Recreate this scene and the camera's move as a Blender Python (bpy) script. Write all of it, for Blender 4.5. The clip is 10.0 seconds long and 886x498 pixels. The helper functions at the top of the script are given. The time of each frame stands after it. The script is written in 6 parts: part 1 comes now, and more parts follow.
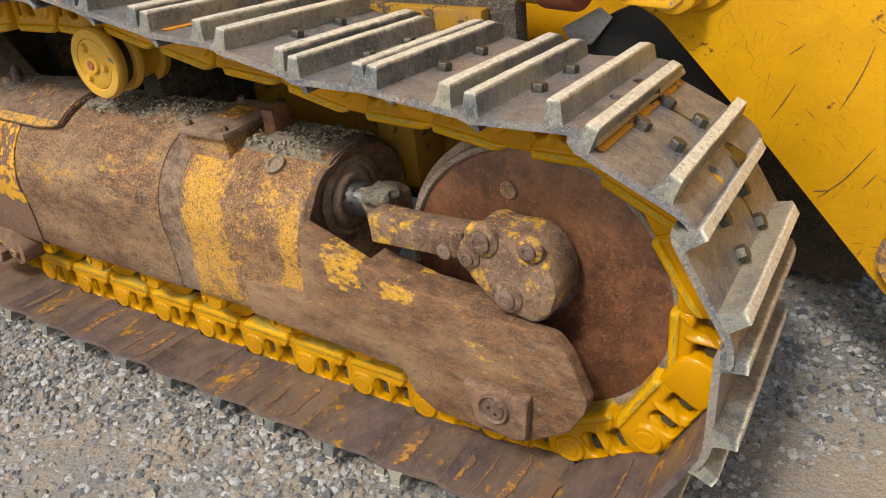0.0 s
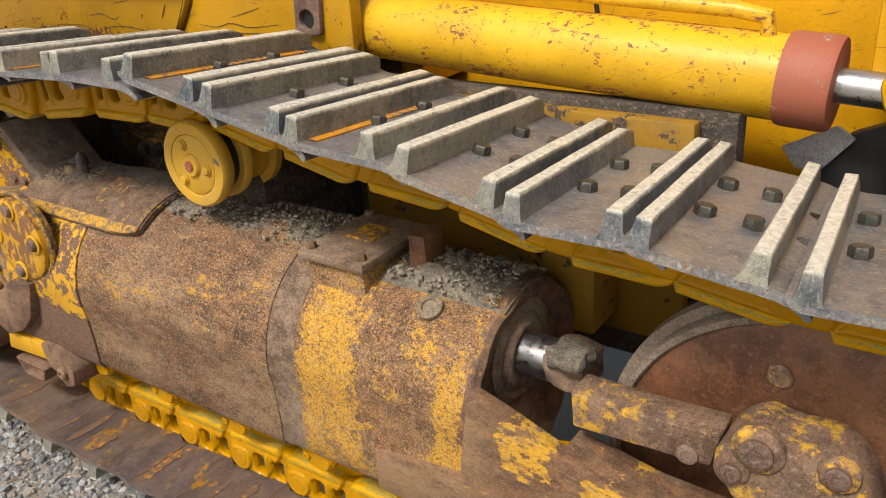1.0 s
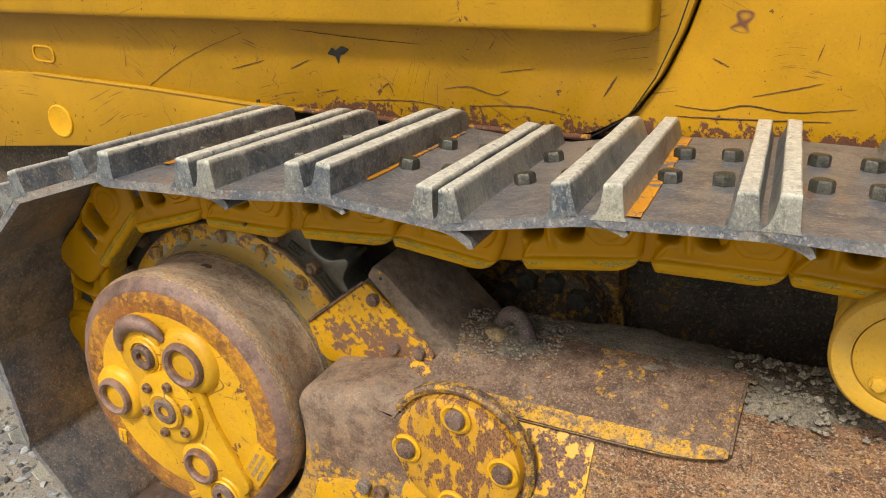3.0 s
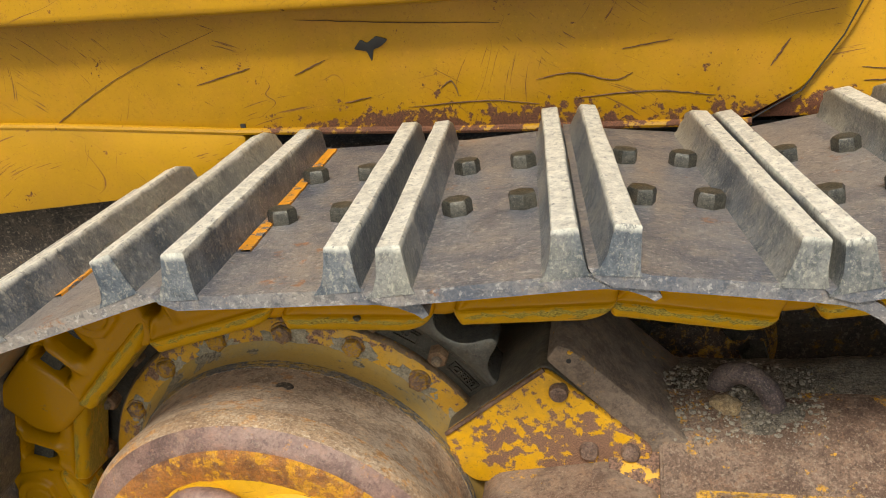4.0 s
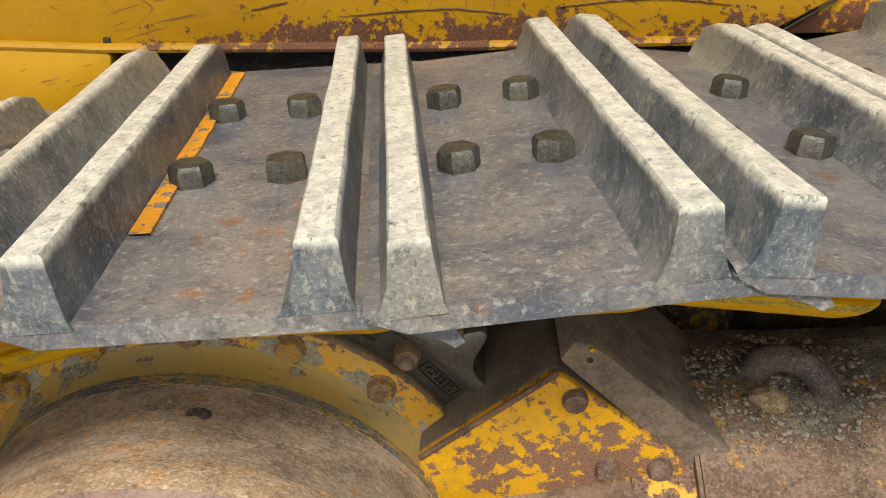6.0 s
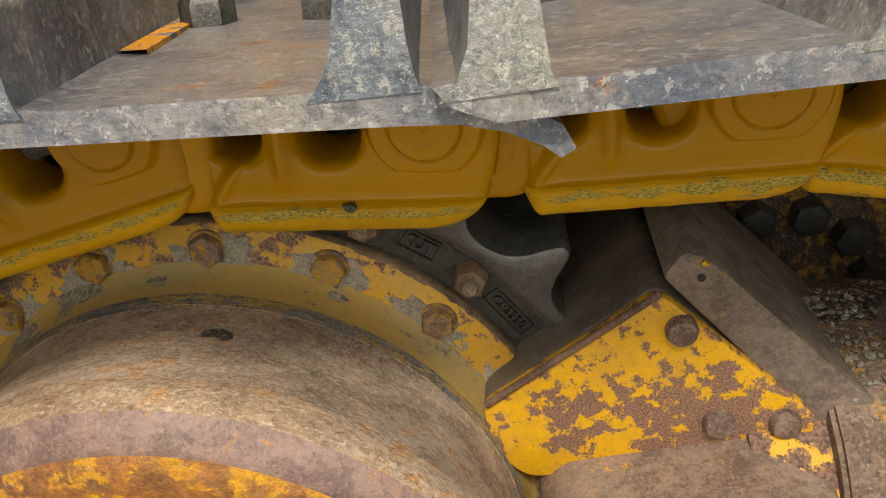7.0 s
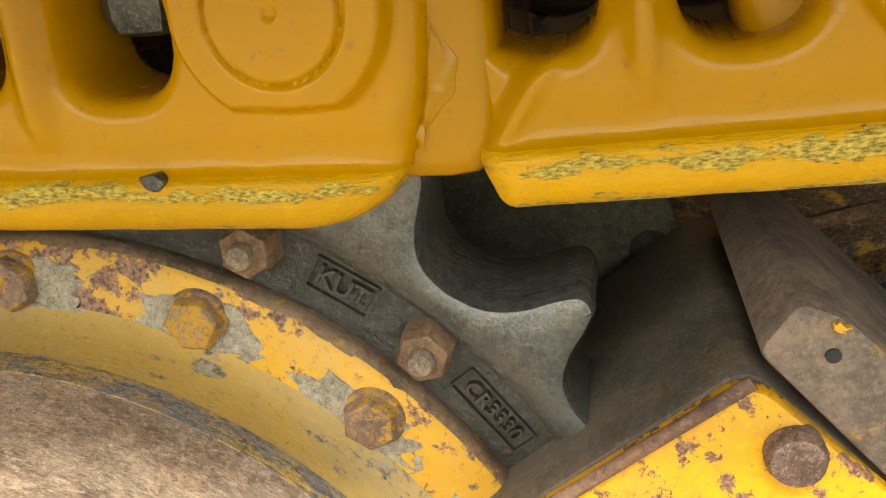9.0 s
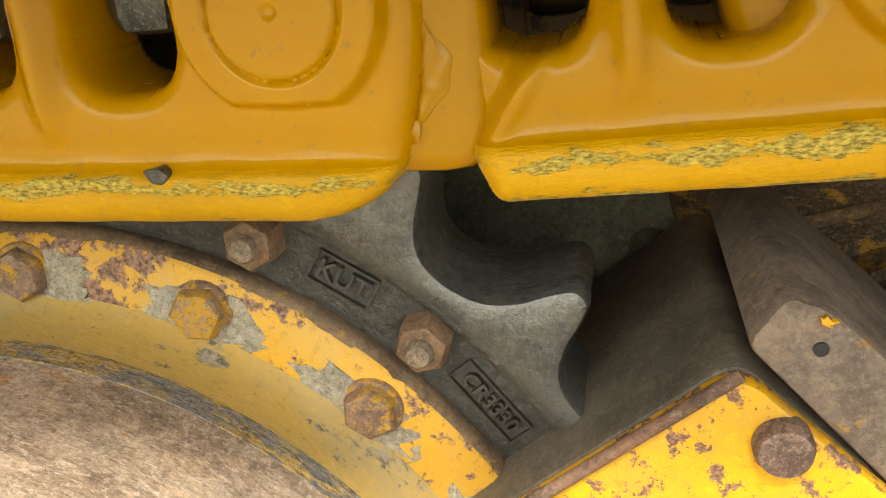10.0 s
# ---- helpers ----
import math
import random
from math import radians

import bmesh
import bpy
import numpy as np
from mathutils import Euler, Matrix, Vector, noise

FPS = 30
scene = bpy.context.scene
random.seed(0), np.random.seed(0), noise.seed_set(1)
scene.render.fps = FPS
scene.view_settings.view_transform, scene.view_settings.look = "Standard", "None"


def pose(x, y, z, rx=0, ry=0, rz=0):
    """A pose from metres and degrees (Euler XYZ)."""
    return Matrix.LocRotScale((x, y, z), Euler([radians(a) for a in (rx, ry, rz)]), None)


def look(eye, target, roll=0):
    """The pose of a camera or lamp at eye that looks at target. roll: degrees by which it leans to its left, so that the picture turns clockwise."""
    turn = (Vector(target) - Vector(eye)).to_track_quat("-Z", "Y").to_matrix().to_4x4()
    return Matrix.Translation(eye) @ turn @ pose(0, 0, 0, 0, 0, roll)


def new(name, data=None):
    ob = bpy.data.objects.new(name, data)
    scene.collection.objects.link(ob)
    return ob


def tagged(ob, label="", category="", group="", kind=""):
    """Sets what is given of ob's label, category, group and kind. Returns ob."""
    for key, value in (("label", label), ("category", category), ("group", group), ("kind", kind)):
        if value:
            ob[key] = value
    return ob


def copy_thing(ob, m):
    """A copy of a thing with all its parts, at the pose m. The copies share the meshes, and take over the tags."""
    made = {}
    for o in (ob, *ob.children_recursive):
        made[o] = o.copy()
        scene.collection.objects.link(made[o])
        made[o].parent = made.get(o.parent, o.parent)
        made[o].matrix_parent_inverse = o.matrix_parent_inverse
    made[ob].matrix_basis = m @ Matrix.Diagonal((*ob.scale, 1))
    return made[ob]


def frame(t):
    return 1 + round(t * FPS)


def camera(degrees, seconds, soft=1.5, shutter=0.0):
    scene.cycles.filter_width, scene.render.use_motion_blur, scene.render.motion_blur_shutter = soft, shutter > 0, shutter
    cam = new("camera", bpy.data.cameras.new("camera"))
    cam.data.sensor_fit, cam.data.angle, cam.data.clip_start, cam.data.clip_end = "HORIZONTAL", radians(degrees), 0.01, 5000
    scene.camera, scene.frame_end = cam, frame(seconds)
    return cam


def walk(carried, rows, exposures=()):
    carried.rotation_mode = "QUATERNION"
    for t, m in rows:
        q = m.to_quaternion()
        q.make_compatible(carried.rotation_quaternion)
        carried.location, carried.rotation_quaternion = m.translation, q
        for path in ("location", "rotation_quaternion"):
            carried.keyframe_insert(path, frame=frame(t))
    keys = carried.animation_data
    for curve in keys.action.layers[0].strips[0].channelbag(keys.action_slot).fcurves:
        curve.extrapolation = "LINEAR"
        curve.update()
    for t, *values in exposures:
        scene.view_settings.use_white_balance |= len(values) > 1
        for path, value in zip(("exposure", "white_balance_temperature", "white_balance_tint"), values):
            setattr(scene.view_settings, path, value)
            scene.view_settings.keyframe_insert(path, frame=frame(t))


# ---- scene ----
cam = camera(55.4, 10.0, soft=1.0)
PATH = [
    (0, (3.359, -1.283, 1.455), (2.315, 0.131, 0.499), -6.1),
    (0.5, (3.095, -1.217, 1.453), (2.113, 0.283, 0.568), -4.0),
    (1, (2.774, -1.104, 1.46), (1.716, 0.376, 0.63), -3.5),
    (1.5, (2.332, -1.153, 1.462), (1.311, 0.388, 0.7), -0.6),
    (2, (2.002, -1.187, 1.508), (1.087, 0.41, 0.725), -1.3),
    (2.5, (1.644, -1.105, 1.492), (0.692, 0.466, 0.7), -3.7),
    (3, (1.26, -1.079, 1.486), (0.396, 0.542, 0.693), -2.8),
    (3.2, (1.078, -1.085, 1.484), (0.344, 0.585, 0.665), -2.5),
    (4.3, (0.516, -0.705, 1.414), (0.283, 1.057, 0.497), -4.0),
    (4.5, (0.48, -0.65, 1.393), (0.36, 1.096, 0.424), -1.9),
    (5, (0.454, -0.604, 1.368), (0.386, 1.113, 0.345), -1.7),
    (6.5, (0.441, -0.554, 1.328), (0.367, 1.151, 0.286), -2.3),
    (7, (0.421, -0.507, 1.194), (0.254, 1.233, 0.222), -3.4),
    (7.5, (0.446, -0.386, 1.056), (0.191, 1.407, 0.209), -2.7),
    (8, (0.47, -0.302, 1.034), (0.085, 1.518, 0.3), -4.4),
    (8.5, (0.473, -0.288, 1.032), (0.076, 1.546, 0.34), -4.4),
    (9, (0.47, -0.289, 1.034), (0.085, 1.546, 0.337), -3.9),
    (9.5, (0.473, -0.291, 1.033), (0.077, 1.545, 0.345), -3.9),
    (10, (0.477, -0.296, 1.035), (0.068, 1.532, 0.334), -3.8),
]
EXPOSURES = [(0, 0.28, 6500, 10), (1, 0.28, 6500, 10), (3, 0.3, 6500, 8), (4.5, 0.42, 6400, 7), (6.5, 0.42, 6400, 7), (7, 0.4, 6500, 7), (7.5, 0.85, 6500, 7), (8, 1.3, 6500, 6), (8.5, 1.65, 6500, 5), (9, 1.8, 6500, 4), (10, 1.85, 6500, 4)]
walk(cam, [(t, look(eye, target, roll)) for t, eye, target, roll in PATH], exposures=EXPOSURES)

# ---- light ----
world = bpy.data.worlds.new("sky")
scene.world = world
world.use_nodes = True
sky_tree = world.node_tree
sky = sky_tree.nodes.new("ShaderNodeTexSky")
sky.sky_type = "NISHITA"
sky.sun_disc = False
sky.sun_elevation, sky.sun_rotation = radians(53), radians(192)
sky.air_density, sky.dust_density = 1.6, 4.0
sky_tree.nodes["Background"].inputs["Strength"].default_value = 0.13
sky_tree.links.new(sky.outputs[0], sky_tree.nodes["Background"].inputs["Color"])
sun = new("sun", bpy.data.lights.new("sun", "SUN"))
sun.data.energy, sun.data.angle, sun.data.color = 2.6, radians(9), (1.0, 0.96, 0.9)
sun.matrix_world = look((0.2, -5.2, 7.5), (0.2, 0, 0.6))


# ---- materials ----
def shader(name):
    m = bpy.data.materials.new(name)
    m.use_nodes = True
    t = m.node_tree
    return m, t, t.nodes["Principled BSDF"]


def node(t, kind, **values):
    n = t.nodes.new(kind)
    for key, value in values.items():
        n.inputs[key.replace("_", " ")].default_value = value
    return n


def ramp(t, source, low, high):
    n = node(t, "ShaderNodeMapRange")
    n.interpolation_type = "SMOOTHSTEP"
    n.inputs["From Min"].default_value, n.inputs["From Max"].default_value = low, high
    t.links.new(source, n.inputs["Value"])
    return n.outputs["Result"]


def mix(t, factor, a, b):
    n = t.nodes.new("ShaderNodeMix")
    n.data_type = "RGBA"
    for slot, value in ((0, factor), (6, a), (7, b)):
        if isinstance(value, bpy.types.NodeSocket):
            t.links.new(value, n.inputs[slot])
        elif slot == 0:
            n.inputs[0].default_value = value
        else:
            n.inputs[slot].default_value = (*value, 1)
    return n.outputs[2]


def calc(t, kind, a, b=0.0, c=0.0):
    n = t.nodes.new("ShaderNodeMath")
    n.operation = kind
    for slot, value in enumerate((a, b, c)):
        if isinstance(value, bpy.types.NodeSocket):
            t.links.new(value, n.inputs[slot])
        else:
            n.inputs[slot].default_value = value
    return n.outputs[0]


def place(t, stretch=(1, 1, 1), shift=True):
    """Object coordinates, moved by a different amount for every object."""
    c = t.nodes.new("ShaderNodeTexCoord")
    out = c.outputs["Object"]
    if shift:
        info = t.nodes.new("ShaderNodeObjectInfo")
        add = t.nodes.new("ShaderNodeVectorMath")
        add.operation = "MULTIPLY_ADD"
        t.links.new(info.outputs["Random"], add.inputs[0])
        add.inputs[1].default_value = (7.1, 3.7, 5.3)
        t.links.new(out, add.inputs[2])
        out = add.outputs[0]
    scaled = t.nodes.new("ShaderNodeVectorMath")
    scaled.operation = "MULTIPLY"
    scaled.inputs[1].default_value = stretch
    t.links.new(out, scaled.inputs[0])
    return scaled.outputs[0]


def noise_at(t, where, scale, detail=6, rough=0.6):
    n = node(t, "ShaderNodeTexNoise", Scale=scale, Detail=detail, Roughness=rough)
    t.links.new(where, n.inputs["Vector"])
    return n.outputs["Fac"]


def bump(t, bsdf, height, strength, distance):
    n = node(t, "ShaderNodeBump", Strength=strength, Distance=distance)
    t.links.new(height, n.inputs["Height"])
    t.links.new(n.outputs["Normal"], bsdf.inputs["Normal"])


def streaks(t, where, angle, low, high, width=260.0, length=7.0):
    """Fine straight scratches that run at an angle in the x-z plane."""
    turn = t.nodes.new("ShaderNodeVectorRotate")
    turn.rotation_type = "Y_AXIS"
    turn.inputs["Angle"].default_value = radians(angle)
    t.links.new(where, turn.inputs["Vector"])
    long = t.nodes.new("ShaderNodeVectorMath")
    long.operation = "MULTIPLY"
    long.inputs[1].default_value = (length, 40.0, width)
    t.links.new(turn.outputs[0], long.inputs[0])
    return ramp(t, noise_at(t, long.outputs[0], 1.0, 3, 0.6), low, high)


def boxes_mask(t, zones, feather=0.014):
    """1 inside boxes of object coordinates, given as ((low x, y, z), (high x, y, z))."""
    c = t.nodes.new("ShaderNodeTexCoord")
    s = t.nodes.new("ShaderNodeSeparateXYZ")
    wob = noise_at(t, c.outputs["Object"], 36, 6, 0.75)
    t.links.new(c.outputs["Object"], s.inputs[0])
    total = None
    for low, high in zones:
        one = None
        for axis in range(3):
            if low[axis] is None:
                continue
            v = calc(t, "ADD", s.outputs[axis], calc(t, "MULTIPLY", calc(t, "SUBTRACT", wob, 0.5), 4.0 * feather))
            inside = calc(t, "MULTIPLY", ramp(t, v, low[axis] - feather, low[axis] + feather), ramp(t, v, high[axis] + feather, high[axis] - feather))
            one = inside if one is None else calc(t, "MULTIPLY", one, inside)
        total = one if total is None else calc(t, "MAXIMUM", total, one)
    return total


def painted(name, paint, under, wear=0.35, size=40, gloss=0.4, dirt=(0.2, 0.15, 0.09), dirty=0.3, stretch=(1, 1, 1), zones=None, zone_wear=0.9, relief=0.25, metal=0.0, scratches=0.0, shift=True, shine=0.4, feather=0.014, mottled=1.0):
    """Paint that is chipped down to rust or steel; wear is the bare share, zones are boxes with another share."""
    m, t, b = shader(name)
    p = place(t, stretch, shift)
    chips = calc(t, "ADD", calc(t, "MULTIPLY", noise_at(t, p, size, 8, 0.68), 0.62), calc(t, "MULTIPLY", noise_at(t, p, size / 7, 4), 0.38))
    limit = 0.36 + 0.3 * wear
    if zones:
        z = boxes_mask(t, zones, feather)
        level = calc(t, "ADD", limit, calc(t, "MULTIPLY", z, 0.3 * (zone_wear - wear)))
        chips = calc(t, "ADD", calc(t, "SUBTRACT", chips, level), limit)
    bare = ramp(t, chips, limit + 0.012, limit - 0.012)
    if scratches:
        q = place(t, (1, 1, 1), shift)
        w = node(t, "ShaderNodeTexNoise", Scale=3.0, Detail=2.0, Distortion=1.6)
        t.links.new(q, w.inputs["Vector"])
        line = calc(t, "ABSOLUTE", calc(t, "SUBTRACT", w.outputs["Fac"], 0.5))
        cut = calc(t, "MULTIPLY", ramp(t, line, 0.0022 * scratches, 0.0), ramp(t, noise_at(t, q, 5.5, 3), 0.53, 0.6))
        bare = calc(t, "MAXIMUM", bare, cut)
        bent = t.nodes.new("ShaderNodeVectorMath")
        bent.operation = "MULTIPLY_ADD"
        sway = node(t, "ShaderNodeTexNoise", Scale=2.2, Detail=2.0)
        t.links.new(q, sway.inputs["Vector"])
        t.links.new(sway.outputs["Color"], bent.inputs[0])
        bent.inputs[1].default_value = (0.25, 0.25, 0.25)
        t.links.new(q, bent.inputs[2])
        for angle, low, where in ((12, 0.63, 0.55), (-38, 0.645, 0.57), (75, 0.66, 0.56)):
            here = ramp(t, noise_at(t, place(t, (1, 1, 1), True), 4.0 + angle / 50, 2), where, where + 0.05)
            bare = calc(t, "MAXIMUM", bare, calc(t, "MULTIPLY", calc(t, "MULTIPLY", streaks(t, bent.outputs[0], angle, low, low + 0.03), here), 0.8))
    specks = noise_at(t, place(t, (1, 1, 1), True), 260, 4, 0.7)
    bare = calc(t, "MAXIMUM", bare, calc(t, "MULTIPLY", ramp(t, specks, 0.625, 0.66), min(1.0, 0.35 + wear)))
    big = noise_at(t, p, size / 16, 4)
    fine = noise_at(t, p, size * 9, 3)
    coat = mix(t, ramp(t, big, 0.3, 0.75), paint, tuple(v * 0.74 for v in paint))
    coat = mix(t, calc(t, "MULTIPLY", ramp(t, noise_at(t, p, size / 3, 6, 0.7), 0.42, 0.72), dirty), coat, dirt)
    mottle = noise_at(t, place(t, (1, 1, 1), True), 170, 5, 0.75)
    coat = mix(t, calc(t, "MULTIPLY", ramp(t, mottle, 0.56, 0.68), 0.45 * mottled), coat, tuple(min(v * 1.16 + 0.03 * v, 0.85) for v in paint))
    coat = mix(t, calc(t, "MULTIPLY", ramp(t, mottle, 0.44, 0.34), 0.4 * mottled), coat, tuple(v * 0.5 for v in paint))
    rust = mix(t, ramp(t, fine, 0.3, 0.7), tuple(v * 0.45 for v in under), tuple(v * 1.6 for v in under))
    t.links.new(mix(t, bare, coat, rust), b.inputs["Base Color"])
    t.links.new(calc(t, "ADD", gloss, calc(t, "MULTIPLY", bare, 0.85 - gloss)), b.inputs["Roughness"])
    b.inputs["Metallic"].default_value = metal
    b.inputs["Specular IOR Level"].default_value = shine
    height = calc(t, "ADD", calc(t, "MULTIPLY", bare, -0.5), calc(t, "MULTIPLY", fine, 0.35))
    bump(t, b, height, relief, 0.004)
    return m


def rusty(name, dark, mid, light, size=30, paint=None, paint_share=0.0, zones=None, zone_share=0.6, soft=0.03, dust=0.3, stretch=(1, 1, 1), rough=0.85, relief=0.5, metal=0.0, shift=True, grit=0.7, fleck=(0.34, 0.27, 0.19), top=None, lines=True):
    """Weathered steel in three browns, with specks of old paint and grey dust."""
    m, t, b = shader(name)
    p = place(t, stretch, shift)
    a, c, d = noise_at(t, p, size, 8, 0.72), noise_at(t, p, size / 6, 5, 0.6), noise_at(t, p, size * 5, 4, 0.6)
    col = mix(t, ramp(t, a, 0.36, 0.64), dark, mid)
    col = mix(t, calc(t, "MULTIPLY", ramp(t, c, 0.42, 0.68), 0.75), col, light)
    if paint:
        f = calc(t, "ADD", calc(t, "MULTIPLY", noise_at(t, p, size * 2.3, 8, 0.72), 0.62), calc(t, "MULTIPLY", noise_at(t, p, size / 3, 4), 0.38))
        level = 0.64 - 0.28 * paint_share
        if zones:
            f = calc(t, "ADD", f, calc(t, "MULTIPLY", boxes_mask(t, zones, soft), 0.28 * (zone_share - paint_share)))
        here = ramp(t, f, level - 0.02, level + 0.03)
        col = mix(t, here, col, mix(t, ramp(t, d, 0.3, 0.7), paint, tuple(v * 0.7 for v in paint)))
    col = mix(t, calc(t, "MULTIPLY", ramp(t, noise_at(t, p, size * 0.8, 7, 0.75), 0.5, 0.7), dust), col, (0.31, 0.245, 0.175) if dark[0] > 1.3 * dark[2] else (0.3, 0.27, 0.22))
    scales = noise_at(t, place(t, stretch, True), size * 1.6, 9, 0.74)
    col = mix(t, calc(t, "MULTIPLY", ramp(t, scales, 0.54, 0.57), 0.42), col, tuple(min(1.0, v * k) for v, k in zip(mid, (1.35, 1.22, 1.05))))
    col = mix(t, calc(t, "MULTIPLY", ramp(t, scales, 0.45, 0.42), 0.35), col, tuple(v * 0.8 for v in dark))
    pits = noise_at(t, p, size * 7, 5, 0.75)
    col = mix(t, calc(t, "MULTIPLY", ramp(t, pits, 0.45, 0.40), min(1.0, 0.85 * grit)), col, tuple(v * 0.35 for v in dark))
    flecks = noise_at(t, place(t, stretch, True), size * 9, 4, 0.7)
    col = mix(t, calc(t, "MULTIPLY", ramp(t, flecks, 0.575, 0.615), min(1.0, 0.75 * grit)), col, fleck)
    if top:
        up = t.nodes.new("ShaderNodeTexCoord")
        parts = t.nodes.new("ShaderNodeSeparateXYZ")
        t.links.new(up.outputs["Object"], parts.inputs[0])
        level, pale = top
        level_out = parts.outputs[2]
        worn = calc(t, "ADD", level_out, calc(t, "MULTIPLY", calc(t, "SUBTRACT", a, 0.5), 0.014))
        col = mix(t, calc(t, "MULTIPLY", ramp(t, worn, level - 0.004, level + 0.004), ramp(t, pits, 0.3, 0.46)), col, mix(t, ramp(t, d, 0.35, 0.65), tuple(v * 0.72 for v in pale), pale))
    dots = noise_at(t, place(t, (1, 1, 1), True), 300, 4, 0.75)
    col = mix(t, calc(t, "MULTIPLY", ramp(t, dots, 0.45, 0.40), min(1.0, 0.6 * grit)), col, tuple(v * 0.3 for v in dark))
    col = mix(t, calc(t, "MULTIPLY", ramp(t, dots, 0.56, 0.60), min(1.0, 0.4 * grit)), col, tuple(min(1.0, v * 1.7) for v in light))
    crumbs = noise_at(t, place(t, (1, 1, 1), True), 130, 6, 0.8)
    col = mix(t, calc(t, "MULTIPLY", ramp(t, crumbs, 0.42, 0.385), min(1.0, 0.8 * grit)), col, tuple(v * 0.5 for v in dark))
    col = mix(t, calc(t, "MULTIPLY", ramp(t, crumbs, 0.595, 0.63), min(1.0, 0.6 * grit)), col, tuple(min(1.0, v * 1.35) for v in light))
    for angle in (8, -50) if lines else ():
        col = mix(t, calc(t, "MULTIPLY", streaks(t, p, angle, 0.64, 0.68, 300, 10), 0.22 * grit), col, fleck)
    t.links.new(col, b.inputs["Base Color"])
    b.inputs["Roughness"].default_value, b.inputs["Metallic"].default_value = rough, metal
    bump(t, b, calc(t, "ADD", calc(t, "MULTIPLY", a, 0.6), calc(t, "ADD", calc(t, "MULTIPLY", d, 0.4), calc(t, "MULTIPLY", dots, 0.3))), relief, 0.006)
    return m


YELLOW = (0.72, 0.365, 0.005)
chain_yellow = painted("chain_yellow", (0.525, 0.25, 0.0), (0.07, 0.045, 0.02), wear=-0.06, size=30, gloss=0.2, dirty=0.2, dirt=(0.42, 0.19, 0.0), relief=0.06, shine=0.27, mottled=0.2)
olive_dust = painted("olive_dust", (0.50, 0.32, 0.075), (0.24, 0.2, 0.14), wear=0.26, size=30, gloss=0.6, dirty=0.9, dirt=(0.37, 0.3, 0.16), relief=0.25, stretch=(0.8, 1.3, 0.8))
olive_dirt = rusty("olive_dirt", (0.05, 0.045, 0.028), (0.11, 0.098, 0.06), (0.17, 0.15, 0.095), size=26, dust=0.2, paint=(0.2, 0.14, 0.04), paint_share=0.14, grit=0.4, lines=False)
rail_yellow = painted("rail_yellow", (0.66, 0.345, 0.0), (0.38, 0.27, 0.045), wear=0.04, size=120, gloss=0.3, stretch=(0.4, 1, 1), zones=[((-0.2, -0.02, -0.0618), (0.2, 0.3, -0.0550)), ((-0.2, -0.02, -0.08), (0.2, 0.3, -0.0712))], zone_wear=0.56, feather=0.003, relief=0.5, dirty=0.25, dirt=(0.5, 0.25, 0.0), mottled=0.6, shine=0.25)
body_yellow = painted("body_yellow", YELLOW, (0.13, 0.05, 0.02), wear=0.05, size=60, gloss=0.38, dirty=0.22, dirt=(0.5, 0.22, 0.02), relief=0.12, scratches=1.0)
# Same paint as the loader arm, darkened: the panels' shade is in the colour.
panel_yellow = painted("panel_yellow", (0.43, 0.222, 0.004), (0.11, 0.045, 0.022), wear=0.06, size=70, gloss=0.38, dirty=0.25, dirt=(0.44, 0.19, 0.02), relief=0.1, scratches=0.8, zones=[((0.25, None, -0.2), (1.5, None, 0.052))], zone_wear=0.6, shift=False, feather=0.03)
plate_yellow = painted("plate_yellow", (0.5, 0.257, 0.004), (0.13, 0.05, 0.025), wear=0.08, size=80, gloss=0.38, dirty=0.2, dirt=(0.48, 0.2, 0.02), relief=0.12, scratches=1.6, zones=[((-0.5, None, -0.2), (0.3, None, 0.05))], zone_wear=0.62, shift=False, feather=0.02)
fender_yellow = painted("fender_yellow", (0.44, 0.23, 0.004), (0.13, 0.05, 0.02), wear=0.06, size=60, gloss=0.38, dirty=0.25, dirt=(0.42, 0.19, 0.02), relief=0.1, scratches=0.8)
keeper_yellow = painted("keeper_yellow", YELLOW, (0.17, 0.165, 0.16), wear=0.42, size=7, gloss=0.45, relief=0.1, mottled=0.3)
cyl_yellow = painted("cylinder_yellow", (0.76, 0.42, 0.012), (0.22, 0.085, 0.035), wear=0.22, size=110, gloss=0.36, dirty=0.1, stretch=(0.7, 1, 1), relief=0.15, scratches=1.0)
cover_yellow = painted("cover_yellow", (0.70, 0.37, 0.01), (0.15, 0.065, 0.03), wear=0.12, size=60, gloss=0.42, dirty=0.3, dirt=(0.5, 0.26, 0.05), scratches=2.6)
flange_yellow = painted("flange_yellow", (0.74, 0.39, 0.02), (0.25, 0.145, 0.095), wear=0.34, size=46, gloss=0.5, dirty=0.45, dirt=(0.5, 0.36, 0.14))
chip_yellow = painted("chipped_yellow", (0.72, 0.37, 0.005), (0.2, 0.105, 0.062), wear=0.35, size=70, gloss=0.4, zones=[((0.0, None, -0.02), (0.2, None, 0.085))], zone_wear=0.56, feather=0.03)
roller_yellow = painted("roller_yellow", (0.62, 0.35, 0.03), (0.14, 0.12, 0.1), wear=0.05, size=35, gloss=0.5, dirty=0.4, dirt=(0.4, 0.27, 0.1), relief=0.1)
frame_rust = rusty("frame_rust", (0.062, 0.028, 0.014), (0.21, 0.1, 0.042), (0.33, 0.215, 0.12), size=30, paint=(0.56, 0.28, 0.022), paint_share=0.07, zones=[((-0.5, None, 0.26), (0.24, None, 0.42))], zone_share=0.32, soft=0.05, stretch=(0.6, 1, 1.2), dust=0.42, shift=False, grit=1.0, fleck=(0.44, 0.32, 0.19))
